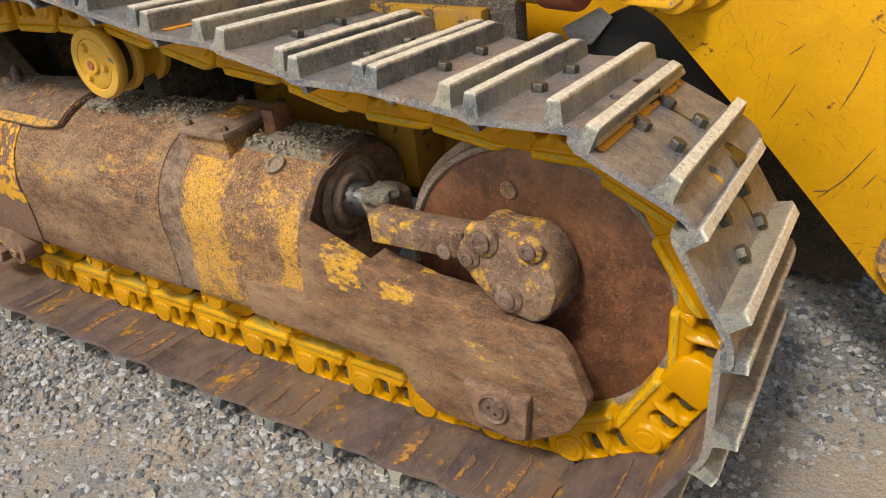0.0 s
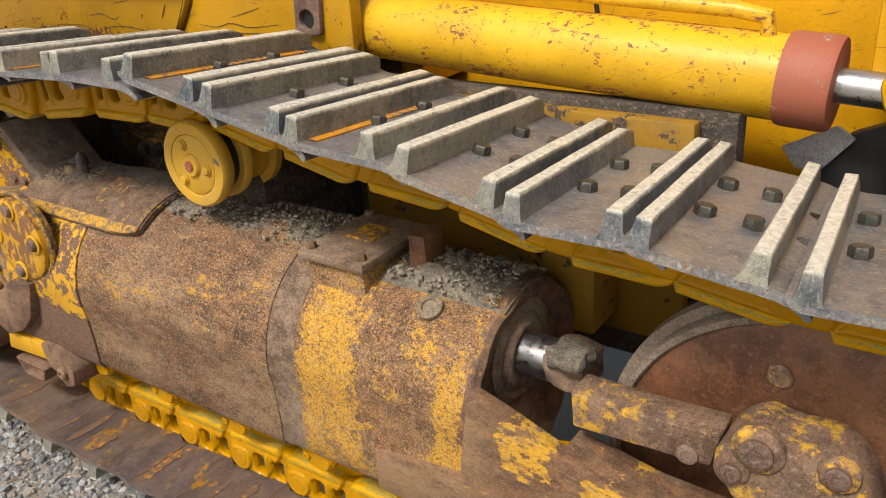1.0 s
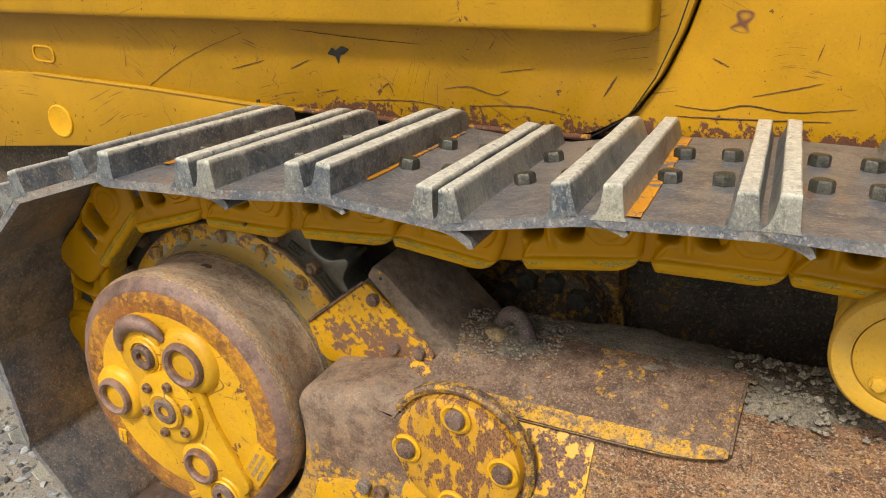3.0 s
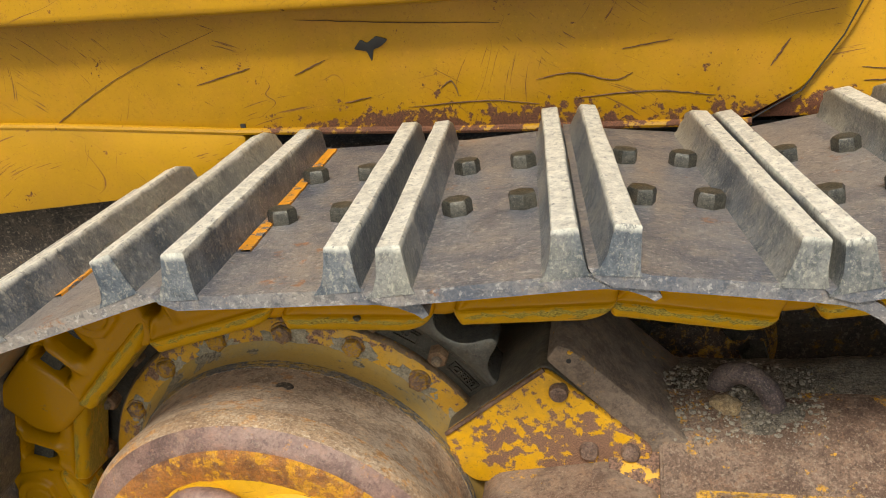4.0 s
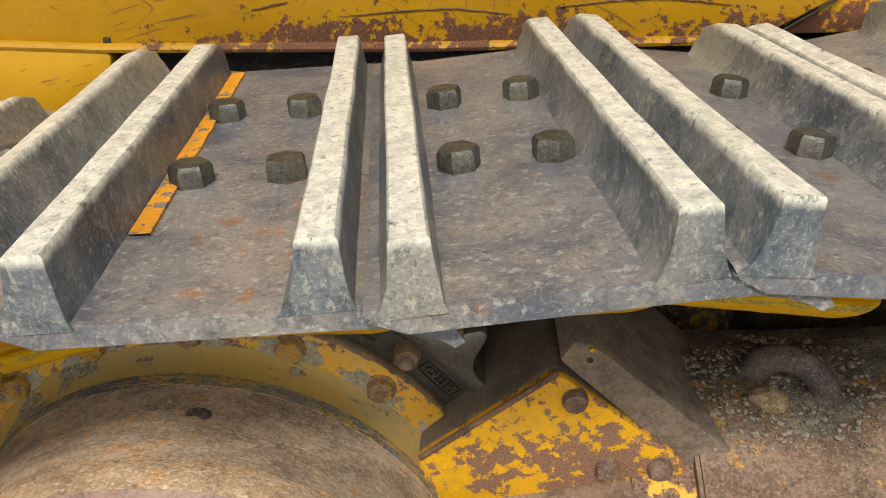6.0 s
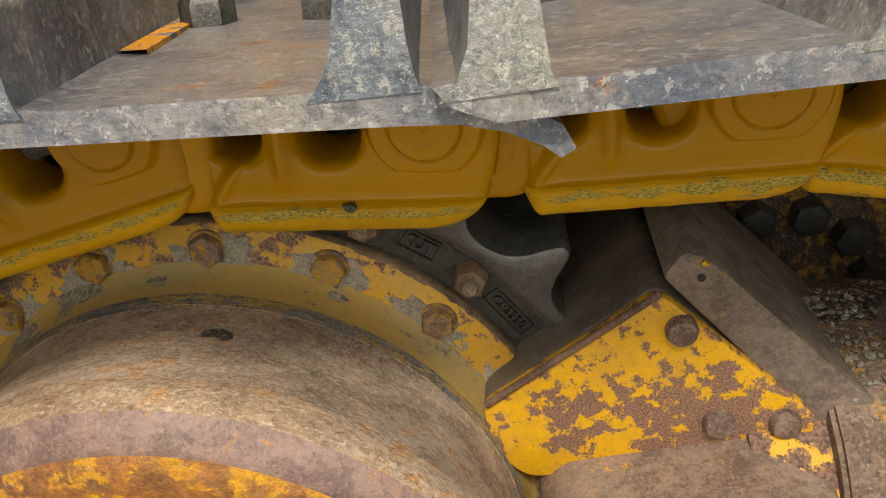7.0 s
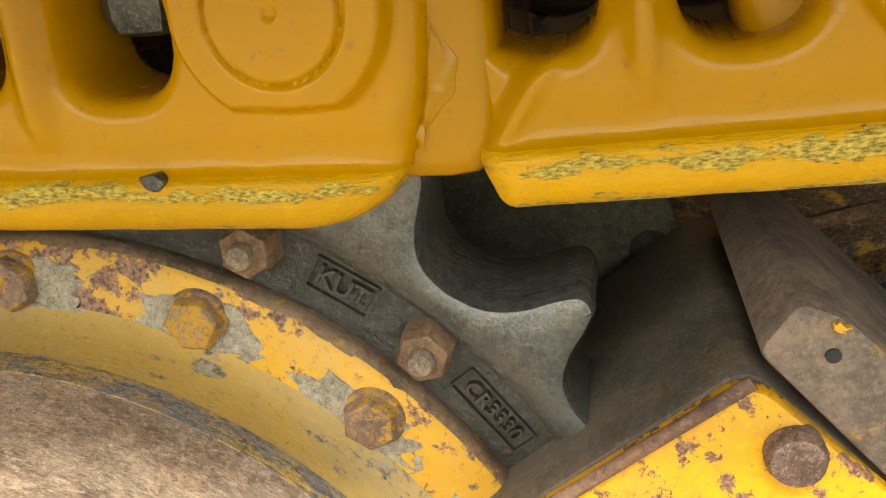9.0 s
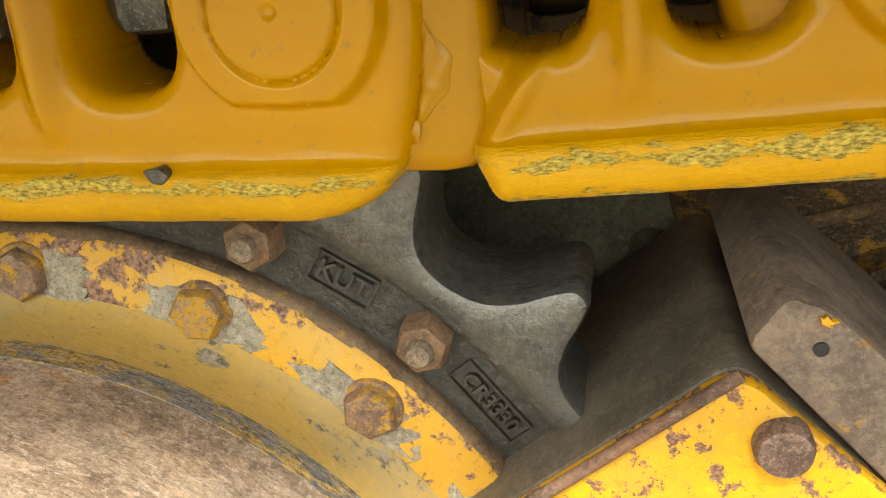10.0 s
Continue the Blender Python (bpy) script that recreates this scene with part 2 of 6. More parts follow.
front_rust = rusty("front_rust", (0.085, 0.04, 0.018), (0.26, 0.13, 0.055), (0.38, 0.22, 0.1), size=34, paint=(0.66, 0.34, 0.02), paint_share=0.34, zones=[((0.27, None, 0.04), (0.42, None, 0.6)), ((0.60, None, 0.10), (0.66, None, 0.34))], zone_share=0.66, soft=0.012, stretch=(0.9, 1, 1), dust=0.3, shift=False, grit=1.0, fleck=(0.5, 0.38, 0.22))
plate_rust = rusty("plate_rust", (0.08, 0.037, 0.017), (0.2, 0.1, 0.045), (0.31, 0.19, 0.1), size=28, stretch=(0.6, 1, 1.4), paint=(0.68, 0.36, 0.02), paint_share=0.12, zones=[((0.745, None, 0.192), (0.85, None, 0.30)), ((0.9, None, 0.188), (0.99, None, 0.232))], zone_share=0.74, soft=0.014, dust=0.35, shift=False, grit=0.4)
disc_rust = rusty("disc_rust", (0.07, 0.027, 0.013), (0.17, 0.068, 0.029), (0.25, 0.12, 0.06), size=12, dust=0.18, rough=0.5, relief=0.2, fleck=(0.36, 0.25, 0.17), grit=0.3)
rim_steel = rusty("rim_steel", (0.14, 0.1, 0.075), (0.23, 0.175, 0.13), (0.29, 0.235, 0.18), size=24, dust=0.3, relief=0.2)
cast_rust = rusty("cast_rust", (0.1, 0.055, 0.034), (0.23, 0.145, 0.092), (0.36, 0.275, 0.2), size=26, paint=(0.64, 0.33, 0.02), paint_share=0.16, zones=[((-0.1, None, 0.02), (0.16, None, 0.22))], zone_share=0.62, soft=0.04, dust=0.45, grit=0.35)
drum_rust = rusty("drum_rust", (0.18, 0.115, 0.07), (0.37, 0.27, 0.18), (0.5, 0.4, 0.29), size=26, lines=False, paint=(0.48, 0.25, 0.1), paint_share=0.26, stretch=(0.75, 1.15, 0.75), dust=0.45, fleck=(0.5, 0.42, 0.31), grit=0.5)
band_tan = rusty("band_tan", (0.2, 0.115, 0.06), (0.35, 0.235, 0.135), (0.44, 0.34, 0.23), size=30, lines=False, paint=(0.46, 0.22, 0.06), paint_share=0.36, stretch=(0.65, 1.35, 0.65), dust=0.4, fleck=(0.62, 0.52, 0.38), grit=0.55)
rim_rust = rusty("rim_rust", (0.1, 0.055, 0.042), (0.21, 0.12, 0.09), (0.3, 0.19, 0.145), size=26, paint=(0.5, 0.22, 0.04), paint_share=0.2, dust=0.3, grit=0.35, rough=0.5, lines=False)
face_orange = rusty("face_orange", (0.13, 0.05, 0.02), (0.33, 0.125, 0.022), (0.42, 0.19, 0.035), size=30, paint=(0.62, 0.29, 0.01), paint_share=0.46, dust=0.12, grit=0.35, rough=0.45)
hub_rust = rusty("hub_rust", (0.085, 0.045, 0.028), (0.19, 0.108, 0.064), (0.3, 0.2, 0.13), size=12, paint=(0.7, 0.38, 0.02), paint_share=0.36, dust=0.3, grit=0.5)
plate_brown = rusty("plate_brown", (0.075, 0.04, 0.026), (0.19, 0.1, 0.056), (0.29, 0.18, 0.115), size=26, paint=(0.6, 0.3, 0.02), paint_share=0.14, dust=0.3, grit=0.35)
strap_rust = rusty("strap_rust", (0.08, 0.043, 0.026), (0.18, 0.11, 0.07), (0.26, 0.185, 0.13), size=26, paint=(0.64, 0.32, 0.02), paint_share=0.28, dust=0.35, grit=0.6)
scratch_rust = rusty("scratch_rust", (0.05, 0.022, 0.012), (0.1, 0.045, 0.022), (0.16, 0.08, 0.04), size=40, dust=0.1, grit=0.4)
strap_edge = rusty("strap_edge", (0.08, 0.043, 0.026), (0.19, 0.11, 0.06), (0.28, 0.19, 0.12), size=26, paint=(0.68, 0.36, 0.02), paint_share=0.56, dust=0.2)
flake_rust = rusty("flake_rust", (0.06, 0.034, 0.018), (0.15, 0.08, 0.036), (0.24, 0.14, 0.07), size=26, paint=(0.5, 0.25, 0.015), paint_share=0.5, dust=0.15, grit=0.6, stretch=(0.6, 1, 1.3))
flange_rust = rusty("flange_rust", (0.1, 0.062, 0.034), (0.22, 0.14, 0.075), (0.32, 0.215, 0.13), size=40, dust=0.3, paint=(0.5, 0.28, 0.03), paint_share=0.2, grit=0.3, lines=False)
scuff_grey = rusty("scuff_grey", (0.07, 0.07, 0.07), (0.16, 0.155, 0.15), (0.3, 0.25, 0.19), size=40, paint=(0.5, 0.31, 0.06), paint_share=0.42, dust=0.4, stretch=(0.6, 2, 0.6), grit=0.7)
flake_dark = rusty("flake_dark", (0.035, 0.025, 0.018), (0.08, 0.05, 0.03), (0.12, 0.08, 0.05), size=26, paint=(0.5, 0.25, 0.02), paint_share=0.42, dust=0.2)
dull_yellow = painted("dull_yellow", (0.34, 0.18, 0.015), (0.08, 0.055, 0.035), wear=0.25, size=20, gloss=0.5, dirty=0.6, dirt=(0.12, 0.08, 0.04))
# Chain yellow darkened: the shade inside the links is in the colour.
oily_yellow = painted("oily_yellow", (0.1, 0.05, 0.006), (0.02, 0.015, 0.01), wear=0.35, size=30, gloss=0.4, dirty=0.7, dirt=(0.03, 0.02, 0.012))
band_yellow = painted("band_yellow", (0.70, 0.36, 0.015), (0.15, 0.085, 0.055), wear=0.42, size=32, gloss=0.45, dirty=0.25, zones=[((None, None, 0.0), (None, None, 0.175))], zone_wear=0.9)
scratch_yellow = painted("scratch_yellow", (0.66, 0.33, 0.015), (0.2, 0.095, 0.04), wear=0.46, size=34, gloss=0.45, stretch=(1.6, 1, 0.8), scratches=3.0)
flange_bolt = rusty("flange_bolt", (0.15, 0.085, 0.055), (0.28, 0.175, 0.12), (0.38, 0.27, 0.18), size=60, paint=(0.66, 0.35, 0.02), paint_share=0.5, dust=0.3, lines=False, grit=0.4)
bolt_rust = rusty("bolt_rust", (0.085, 0.042, 0.02), (0.21, 0.115, 0.055), (0.31, 0.19, 0.1), size=60, dust=0.2, rough=0.65, grit=0.5)
shoe_steel = rusty("shoe_steel", (0.105, 0.12, 0.15), (0.25, 0.24, 0.235), (0.37, 0.31, 0.25), size=16, paint=(0.4, 0.2, 0.1), paint_share=0.14, dust=0.45, rough=0.3, relief=0.4, metal=0.35, fleck=(0.75, 0.7, 0.62), lines=False, grit=0.42)
grouser_steel = rusty("grouser_steel", (0.06, 0.078, 0.1), (0.2, 0.21, 0.215), (0.46, 0.42, 0.31), size=20, dust=0.5, rough=0.34, relief=0.6, metal=0.25, fleck=(0.66, 0.61, 0.46), top=(0.0945, (0.86, 0.83, 0.7)), lines=False, stretch=(1, 0.7, 0.6), grit=0.4)
bolt_steel = rusty("bolt_steel", (0.03, 0.029, 0.024), (0.07, 0.066, 0.052), (0.11, 0.1, 0.075), size=80, dust=0.12, rough=0.42, metal=0.4, grit=0.5, relief=0.25, fleck=(0.3, 0.28, 0.2))
cast_dark = rusty("cast_dark", (0.036, 0.032, 0.024), (0.062, 0.056, 0.043), (0.085, 0.077, 0.06), size=30, dust=0.1, rough=0.38, relief=0.6, metal=0.3, lines=False, grit=0.25)
tooth_grey = rusty("tooth_grey", (0.1, 0.098, 0.086), (0.155, 0.152, 0.135), (0.2, 0.195, 0.172), size=22, dust=0.12, rough=0.25, relief=0.35, metal=0.5, lines=False, grit=0.3)
# Brown-black frame steel; also painted shade in the tube mouth and under the arm.
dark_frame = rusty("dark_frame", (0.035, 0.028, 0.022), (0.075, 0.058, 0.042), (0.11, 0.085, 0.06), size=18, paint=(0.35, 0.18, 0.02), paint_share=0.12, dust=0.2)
primer_red = painted("primer_red", (0.36, 0.1, 0.055), (0.3, 0.2, 0.13), wear=0.25, size=18, gloss=0.6, relief=0.1)
bolt_brown = rusty("bolt_brown", (0.08, 0.045, 0.03), (0.17, 0.1, 0.07), (0.24, 0.16, 0.12), size=70, dust=0.25, rough=0.6, lines=False)
plug_steel = rusty("plug_steel", (0.13, 0.095, 0.06), (0.25, 0.185, 0.12), (0.34, 0.265, 0.18), size=70, dust=0.25, rough=0.6)
weld_brown = rusty("weld_brown", (0.1, 0.06, 0.038), (0.23, 0.15, 0.095), (0.32, 0.235, 0.165), size=24, paint=(0.55, 0.28, 0.03), paint_share=0.12, dust=0.4, grit=0.6)
eye_brown = rusty("eye_brown", (0.06, 0.045, 0.045), (0.12, 0.085, 0.08), (0.18, 0.13, 0.11), size=40, dust=0.3, rough=0.7)
pebble_grey = rusty("pebble_grey", (0.15, 0.128, 0.095), (0.26, 0.225, 0.17), (0.36, 0.32, 0.25), size=40, dust=0.3, rough=0.95)
# Gravel tone made pale so that the sunlight is in the colour.
pale_grit = rusty("pale_grit", (0.34, 0.33, 0.31), (0.5, 0.49, 0.46), (0.6, 0.59, 0.56), size=60, dust=0.1, rough=0.95, lines=False)
tan_stone = rusty("tan_stone", (0.25, 0.17, 0.09), (0.4, 0.29, 0.15), (0.48, 0.38, 0.22), size=60, dust=0.2, rough=0.9)
soil = rusty("soil", (0.085, 0.073, 0.054), (0.19, 0.165, 0.125), (0.29, 0.25, 0.19), size=44, paint=(0.42, 0.31, 0.1), paint_share=0.14, dust=0.5, relief=1.0, rough=0.95)
mud_grey = rusty("mud_grey", (0.29, 0.25, 0.175), (0.4, 0.35, 0.255), (0.47, 0.42, 0.32), size=70, dust=0.2, rough=0.95, grit=0.6, lines=False)
orange_paint = painted("orange_paint", (0.75, 0.3, 0.01), (0.16, 0.13, 0.11), wear=0.35, size=70, gloss=0.5, relief=0.1)
bottom_paint = painted("bottom_paint", (0.46, 0.21, 0.03), (0.15, 0.085, 0.05), wear=0.62, size=40, gloss=0.6, relief=0.1, dirty=0.4)
bottom_rust = rusty("bottom_rust", (0.06, 0.047, 0.05), (0.135, 0.1, 0.092), (0.23, 0.15, 0.085), size=9, paint=(0.5, 0.24, 0.015), paint_share=0.24, dust=0.15, rough=0.34, stretch=(1.3, 0.7, 1), grit=0.3, lines=False)
guard_edge = rusty("guard_edge", (0.11, 0.078, 0.056), (0.2, 0.148, 0.108), (0.29, 0.225, 0.165), lines=False, size=34, paint=(0.4, 0.22, 0.05), paint_share=0.16, dust=0.3, grit=0.3)
guard_steel = rusty("guard_steel", (0.055, 0.047, 0.034), (0.12, 0.1, 0.072), (0.17, 0.138, 0.095), lines=False, size=16, paint=(0.24, 0.12, 0.035), paint_share=0.2, dust=0.2, grit=0.25, rough=0.5)
# Near-black for seams, chips, the tread and shade painted into holes and gaps.
black_rubber, black_tree, black_bsdf = shader("black_rubber")
black_bsdf.inputs["Base Color"].default_value = (0.015, 0.014, 0.013, 1)
black_bsdf.inputs["Roughness"].default_value = 0.55
chrome, chrome_tree, chrome_bsdf = shader("chrome")
chrome_bsdf.inputs["Base Color"].default_value = (0.4, 0.4, 0.4, 1)
chrome_bsdf.inputs["Metallic"].default_value = 1.0
bump(chrome_tree, chrome_bsdf, noise_at(chrome_tree, place(chrome_tree), 60), 0.15, 0.002)
chrome_tree.links.new(calc(chrome_tree, "MULTIPLY", noise_at(chrome_tree, place(chrome_tree), 90), 0.75), chrome_bsdf.inputs["Roughness"])


def gravel_ground(name, stones):
    m, t, b = shader(name)
    p = place(t, shift=False)
    v = node(t, "ShaderNodeTexVoronoi", Scale=70.0)
    t.links.new(p, v.inputs["Vector"])
    grain, patch = noise_at(t, p, 240, 5, 0.7), noise_at(t, p, 3.2, 5)
    col = mix(t, ramp(t, patch, 0.38, 0.62), (0.2, 0.185, 0.165), (0.31, 0.25, 0.17))
    if stones:
        isle = t.nodes.new("ShaderNodeNewGeometry")
        col = mix(t, isle.outputs["Random Per Island"], (0.09, 0.09, 0.095), (0.5, 0.49, 0.46))
        tan = ramp(t, calc(t, "FRACT", calc(t, "MULTIPLY", isle.outputs["Random Per Island"], 7.31)), 0.72, 0.8)
        col = mix(t, calc(t, "MULTIPLY", tan, 0.7), col, (0.34, 0.26, 0.17))
    else:
        col = mix(t, calc(t, "MULTIPLY", ramp(t, grain, 0.4, 0.65), 0.6), col, (0.36, 0.34, 0.31))
    col = mix(t, calc(t, "MULTIPLY", ramp(t, grain, 0.52, 0.38), 0.45), col, (0.1, 0.095, 0.09))
    t.links.new(col, b.inputs["Base Color"])
    b.inputs["Roughness"].default_value = 0.92
    bump(t, b, calc(t, "ADD", v.outputs["Distance"], grain), 0.6, 0.01)
    return m


ground_mat, stone_mat = gravel_ground("gravel_ground", False), gravel_ground("gravel_stone", True)


# ---- building helpers ----
STANDS = {}


def thing(name, at, label, category, group="", kind="", turn=None):
    """An empty at the base of a thing, to carry its parts."""
    ob = new(name)
    m = turn if turn is not None else Matrix.Translation(at)
    ob.matrix_basis = m
    ob.empty_display_size = 0.05
    STANDS[ob.name] = m.copy()
    return tagged(ob, label, category, group, kind)


def part(name, bm, material, parent, label="", local=False, smooth=True, angle=40):
    """Links a bmesh, given in the world's or the parent's own coordinates, as one mesh under parent."""
    if not local:
        bm.transform(STANDS[parent.name].inverted())
    bmesh.ops.recalc_face_normals(bm, faces=bm.faces)
    me = bpy.data.meshes.new(name)
    if smooth:
        for f in bm.faces:
            f.smooth = True
        for e in bm.edges:
            if len(e.link_faces) == 2 and e.calc_face_angle() > radians(angle):
                e.smooth = False
    bm.to_mesh(me)
    bm.free()
    me.materials.append(material)
    ob = new(name, me)
    ob.parent = parent
    STANDS[ob.name] = STANDS[parent.name].copy()
    return tagged(ob, label)


def lone(name, bm, material, label, category, at=None, group="", kind="", angle=40):
    """A thing that is one mesh."""
    at = Vector(at) if at is not None else sum((v.co for v in bm.verts), Vector()) / len(bm.verts)
    bm.transform(Matrix.Translation(-at))
    bmesh.ops.recalc_face_normals(bm, faces=bm.faces)
    for f in bm.faces:
        f.smooth = True
    for e in bm.edges:
        if len(e.link_faces) == 2 and e.calc_face_angle() > radians(angle):
            e.smooth = False
    me = bpy.data.meshes.new(name)
    bm.to_mesh(me)
    bm.free()
    me.materials.append(material)
    ob = new(name, me)
    ob.location = at
    STANDS[ob.name] = Matrix.Translation(at)
    return tagged(ob, label, category, group, kind)


def box(low, high, bevel=0.003, segments=2):
    bm = bmesh.new()
    bmesh.ops.create_cube(bm, size=1)
    low, high = Vector(low), Vector(high)
    bm.transform(Matrix.Translation((low + high) / 2) @ Matrix.Diagonal((*(high - low), 1)))
    if bevel:
        bmesh.ops.bevel(bm, geom=bm.edges[:], offset=bevel, segments=segments, affect="EDGES", profile=0.6)
    return bm


def slab(outline, y0, y1, bevel=0.003, holes=()):
    """A plate in the x-z plane between y0 and y1, with rounded edges and holes right through it."""
    bm = bmesh.new()
    front, back = [], []
    for number, loop in enumerate((outline, *holes)):
        pts = [Vector(p) for i, p in enumerate(loop) if (Vector(p) - Vector(loop[i - 1])).length > 1e-5]
        area = sum(a.x * b.y - b.x * a.y for a, b in zip(pts, pts[1:] + pts[:1]))
        if (area > 0) != (number == 0):
            pts.reverse()
        inward = []
        for i, p in enumerate(pts):
            e, f = (p - pts[i - 1]).normalized(), (pts[(i + 1) % len(pts)] - p).normalized()
            n = Vector((-e.y - f.y, e.x + f.x))
            inward.append(n / max(n.length_squared / 2, 0.6) if n.length > 1e-6 else Vector((-e.y, e.x)))
        rows = []
        for shrink, y in ((bevel, y0), (0.3 * bevel, y0 + 0.3 * bevel), (0, y0 + bevel), (0, y1 - bevel), (0.3 * bevel, y1 - 0.3 * bevel), (bevel, y1)):
            rows.append([bm.verts.new((p.x + shrink * n.x, y, p.y + shrink * n.y)) for p, n in zip(pts, inward)])
        for a, b in zip(rows, rows[1:]):
            for i in range(len(pts)):
                k = (i + 1) % len(pts)
                bm.faces.new((a[i], a[k], b[k], b[i]))
        for rim, row in ((front, rows[0]), (back, rows[-1])):
            rim += [bm.edges.get((row[i], row[(i + 1) % len(row)])) for i in range(len(row))]
    for rim in (front, back):
        bmesh.ops.triangle_fill(bm, use_beauty=True, use_dissolve=False, edges=rim, normal=(0, -1, 0))
    bmesh.ops.recalc_face_normals(bm, faces=bm.faces)
    return bm


def ring(cx, cz, r, n=24, start=0.0, end=360.0, squash=1.0):
    full = abs(end - start) >= 360
    return [(cx + r * math.cos(radians(start + (end - start) * i / (n if full else n - 1))), cz + squash * r * math.sin(radians(start + (end - start) * i / (n if full else n - 1)))) for i in range(n)]


def lathe(profile, cx, cz, n=48, turn=0.0):
    """Turns (radius, y) pairs about an axis along y through (cx, cz)."""
    bm = bmesh.new()
    rows = []
    for r, y in profile:
        if r < 1e-6:
            rows.append([bm.verts.new((cx, y, cz))])
        else:
            rows.append([bm.verts.new((cx + r * math.cos(radians(turn) + 2 * math.pi * i / n), y, cz + r * math.sin(radians(turn) + 2 * math.pi * i / n))) for i in range(n)])
    for a, b in zip(rows, rows[1:]):
        for i in range(n):
            j = (i + 1) % n
            loop = [v for v in (a[i % len(a)], a[j % len(a)], b[j % len(b)], b[i % len(b)])]
            loop = [v for k, v in enumerate(loop) if v not in loop[:k]]
            if len(loop) > 2:
                bm.faces.new(loop)
    for end in (rows[0], rows[-1]):
        if len(end) > 2:
            bm.faces.new(end)
    return bm


def turned(profile, centre, axis, n=32, spin=0.0):
    """Turns (radius, height) pairs about any axis through centre."""
    bm = lathe([(r, h) for r, h in profile], 0, 0, n, spin)
    q = Vector((0, 1, 0)).rotation_difference(Vector(axis).normalized()).to_matrix().to_4x4()
    bm.transform(Matrix.Translation(centre) @ q)
    return bm


def pipe(points, radius, n=12, closed=False):
    """A round bar along a line of points."""
    bm = bmesh.new()
    pts = [Vector(p) for p in points]
    rows, side = [], None
    for i, p in enumerate(pts):
        along = (pts[min(i + 1, len(pts) - 1)] - pts[max(i - 1, 0)]).normalized()
        side = (side - along * side.dot(along)).normalized() if side is not None else along.orthogonal().normalized()
        up = along.cross(side)
        r = radius[i] if isinstance(radius, (list, tuple)) else radius
        rows.append([bm.verts.new(p + r * (math.cos(2 * math.pi * k / n) * side + math.sin(2 * math.pi * k / n) * up)) for k in range(n)])
    for a, b in zip(rows, rows[1:]):
        for k in range(n):
            bm.faces.new((a[k], a[(k + 1) % n], b[(k + 1) % n], b[k]))
    bm.faces.new(rows[0]), bm.faces.new(rows[-1])
    return bm


def hexbolt(centre, axis, across=0.03, height=0.018, spin=10.0, dome=0.12):
    r = across / 2 / math.cos(radians(30))
    bm = turned([(0, -0.004), (r, -0.004), (r, height * 0.72), (r * 0.86, height * 0.93), (r * 0.5, height), (0, height)], centre, axis, 6, spin)
    bmesh.ops.bevel(bm, geom=[e for e in bm.edges if len(e.link_faces) == 2 and e.calc_face_angle() > 0.3], offset=across * (0.02 + 0.08 * dome), segments=2, affect="EDGES")
    return bm


def capbolt(centre, axis, r=0.02, height=0.014):
    return turned([(0, -0.004), (r, -0.004), (r * 1.0, height * 0.7), (r * 0.8, height), (r * 0.45, height * 0.98), (r * 0.4, height * 0.7), (0, height * 0.7)], centre, axis, 20)


def merged(*many):
    out = bmesh.new()
    for bm in many:
        me = bpy.data.meshes.new("tmp")
        bm.to_mesh(me)
        bm.free()
        out.from_mesh(me)
        bpy.data.meshes.remove(me)
    return out


def roughened(bm, amount, scale, cuts=0):
    if cuts:
        bmesh.ops.subdivide_edges(bm, edges=bm.edges[:], cuts=cuts, use_grid_fill=True)
    for v in bm.verts:
        v.co += amount * noise.noise_vector(v.co * scale)
    return bm


# ---- ground ----
GROUND = 0.004
bm = bmesh.new()
steps = [-400, -60, -12] + [-3 + 0.25 * i for i in range(45)] + [12, 60, 400]
grid = [[bm.verts.new((x, y, GROUND + (0.02 * noise.noise((x * 1.7, y * 1.7, 0)) if abs(x - 2) < 6 and abs(y) < 5 and y < -0.4 or x > 3.2 and abs(x) < 9 and abs(y) < 6 else 0))) for y in steps] for x in steps]
for i in range(len(steps) - 1):
    for j in range(len(steps) - 1):
        bm.faces.new((grid[i][j], grid[i + 1][j], grid[i + 1][j + 1], grid[i][j + 1]))
lone("ground", bm, ground_mat, "grey and tan crushed gravel yard", "ground", at=(0, 0, 0), kind="structure")


# ---- track chain ----
SPROCKET, IDLER, CHAIN_Y = (0.18, 0.617), (2.61, 0.527), 0.09
R_SPROCKET, R_IDLER, LINKS = 0.396, 0.385, 37
TOP = [(0.178, 1.013), (0.55, 1.017), (0.8, 1.028), (1.05, 1.044), (1.346, 1.048), (1.6, 1.019), (1.85, 0.972), (2.05, 0.945), (2.3, 0.923), (2.61, 0.912)]
BOTTOM = [(2.61, 0.142), (2.4, 0.127), (2.2, 0.125), (1.6, 0.125), (1.0, 0.125), (0.75, 0.127), (0.5, 0.168), (0.265, 0.23)]


def smooth_line(points, per=40):
    out = []
    for i in range(len(points) - 1):
        p = [Vector(points[k]) for k in (max(i - 1, 0), i, i + 1, min(i + 2, len(points) - 1))]
        for s in range(per):
            u = s / per
            out.append(0.5 * (2 * p[1] + (p[2] - p[0]) * u + (2 * p[0] - 5 * p[1] + 4 * p[2] - p[3]) * u * u + (3 * p[1] - p[0] - 3 * p[2] + p[3]) * u ** 3))
    return out


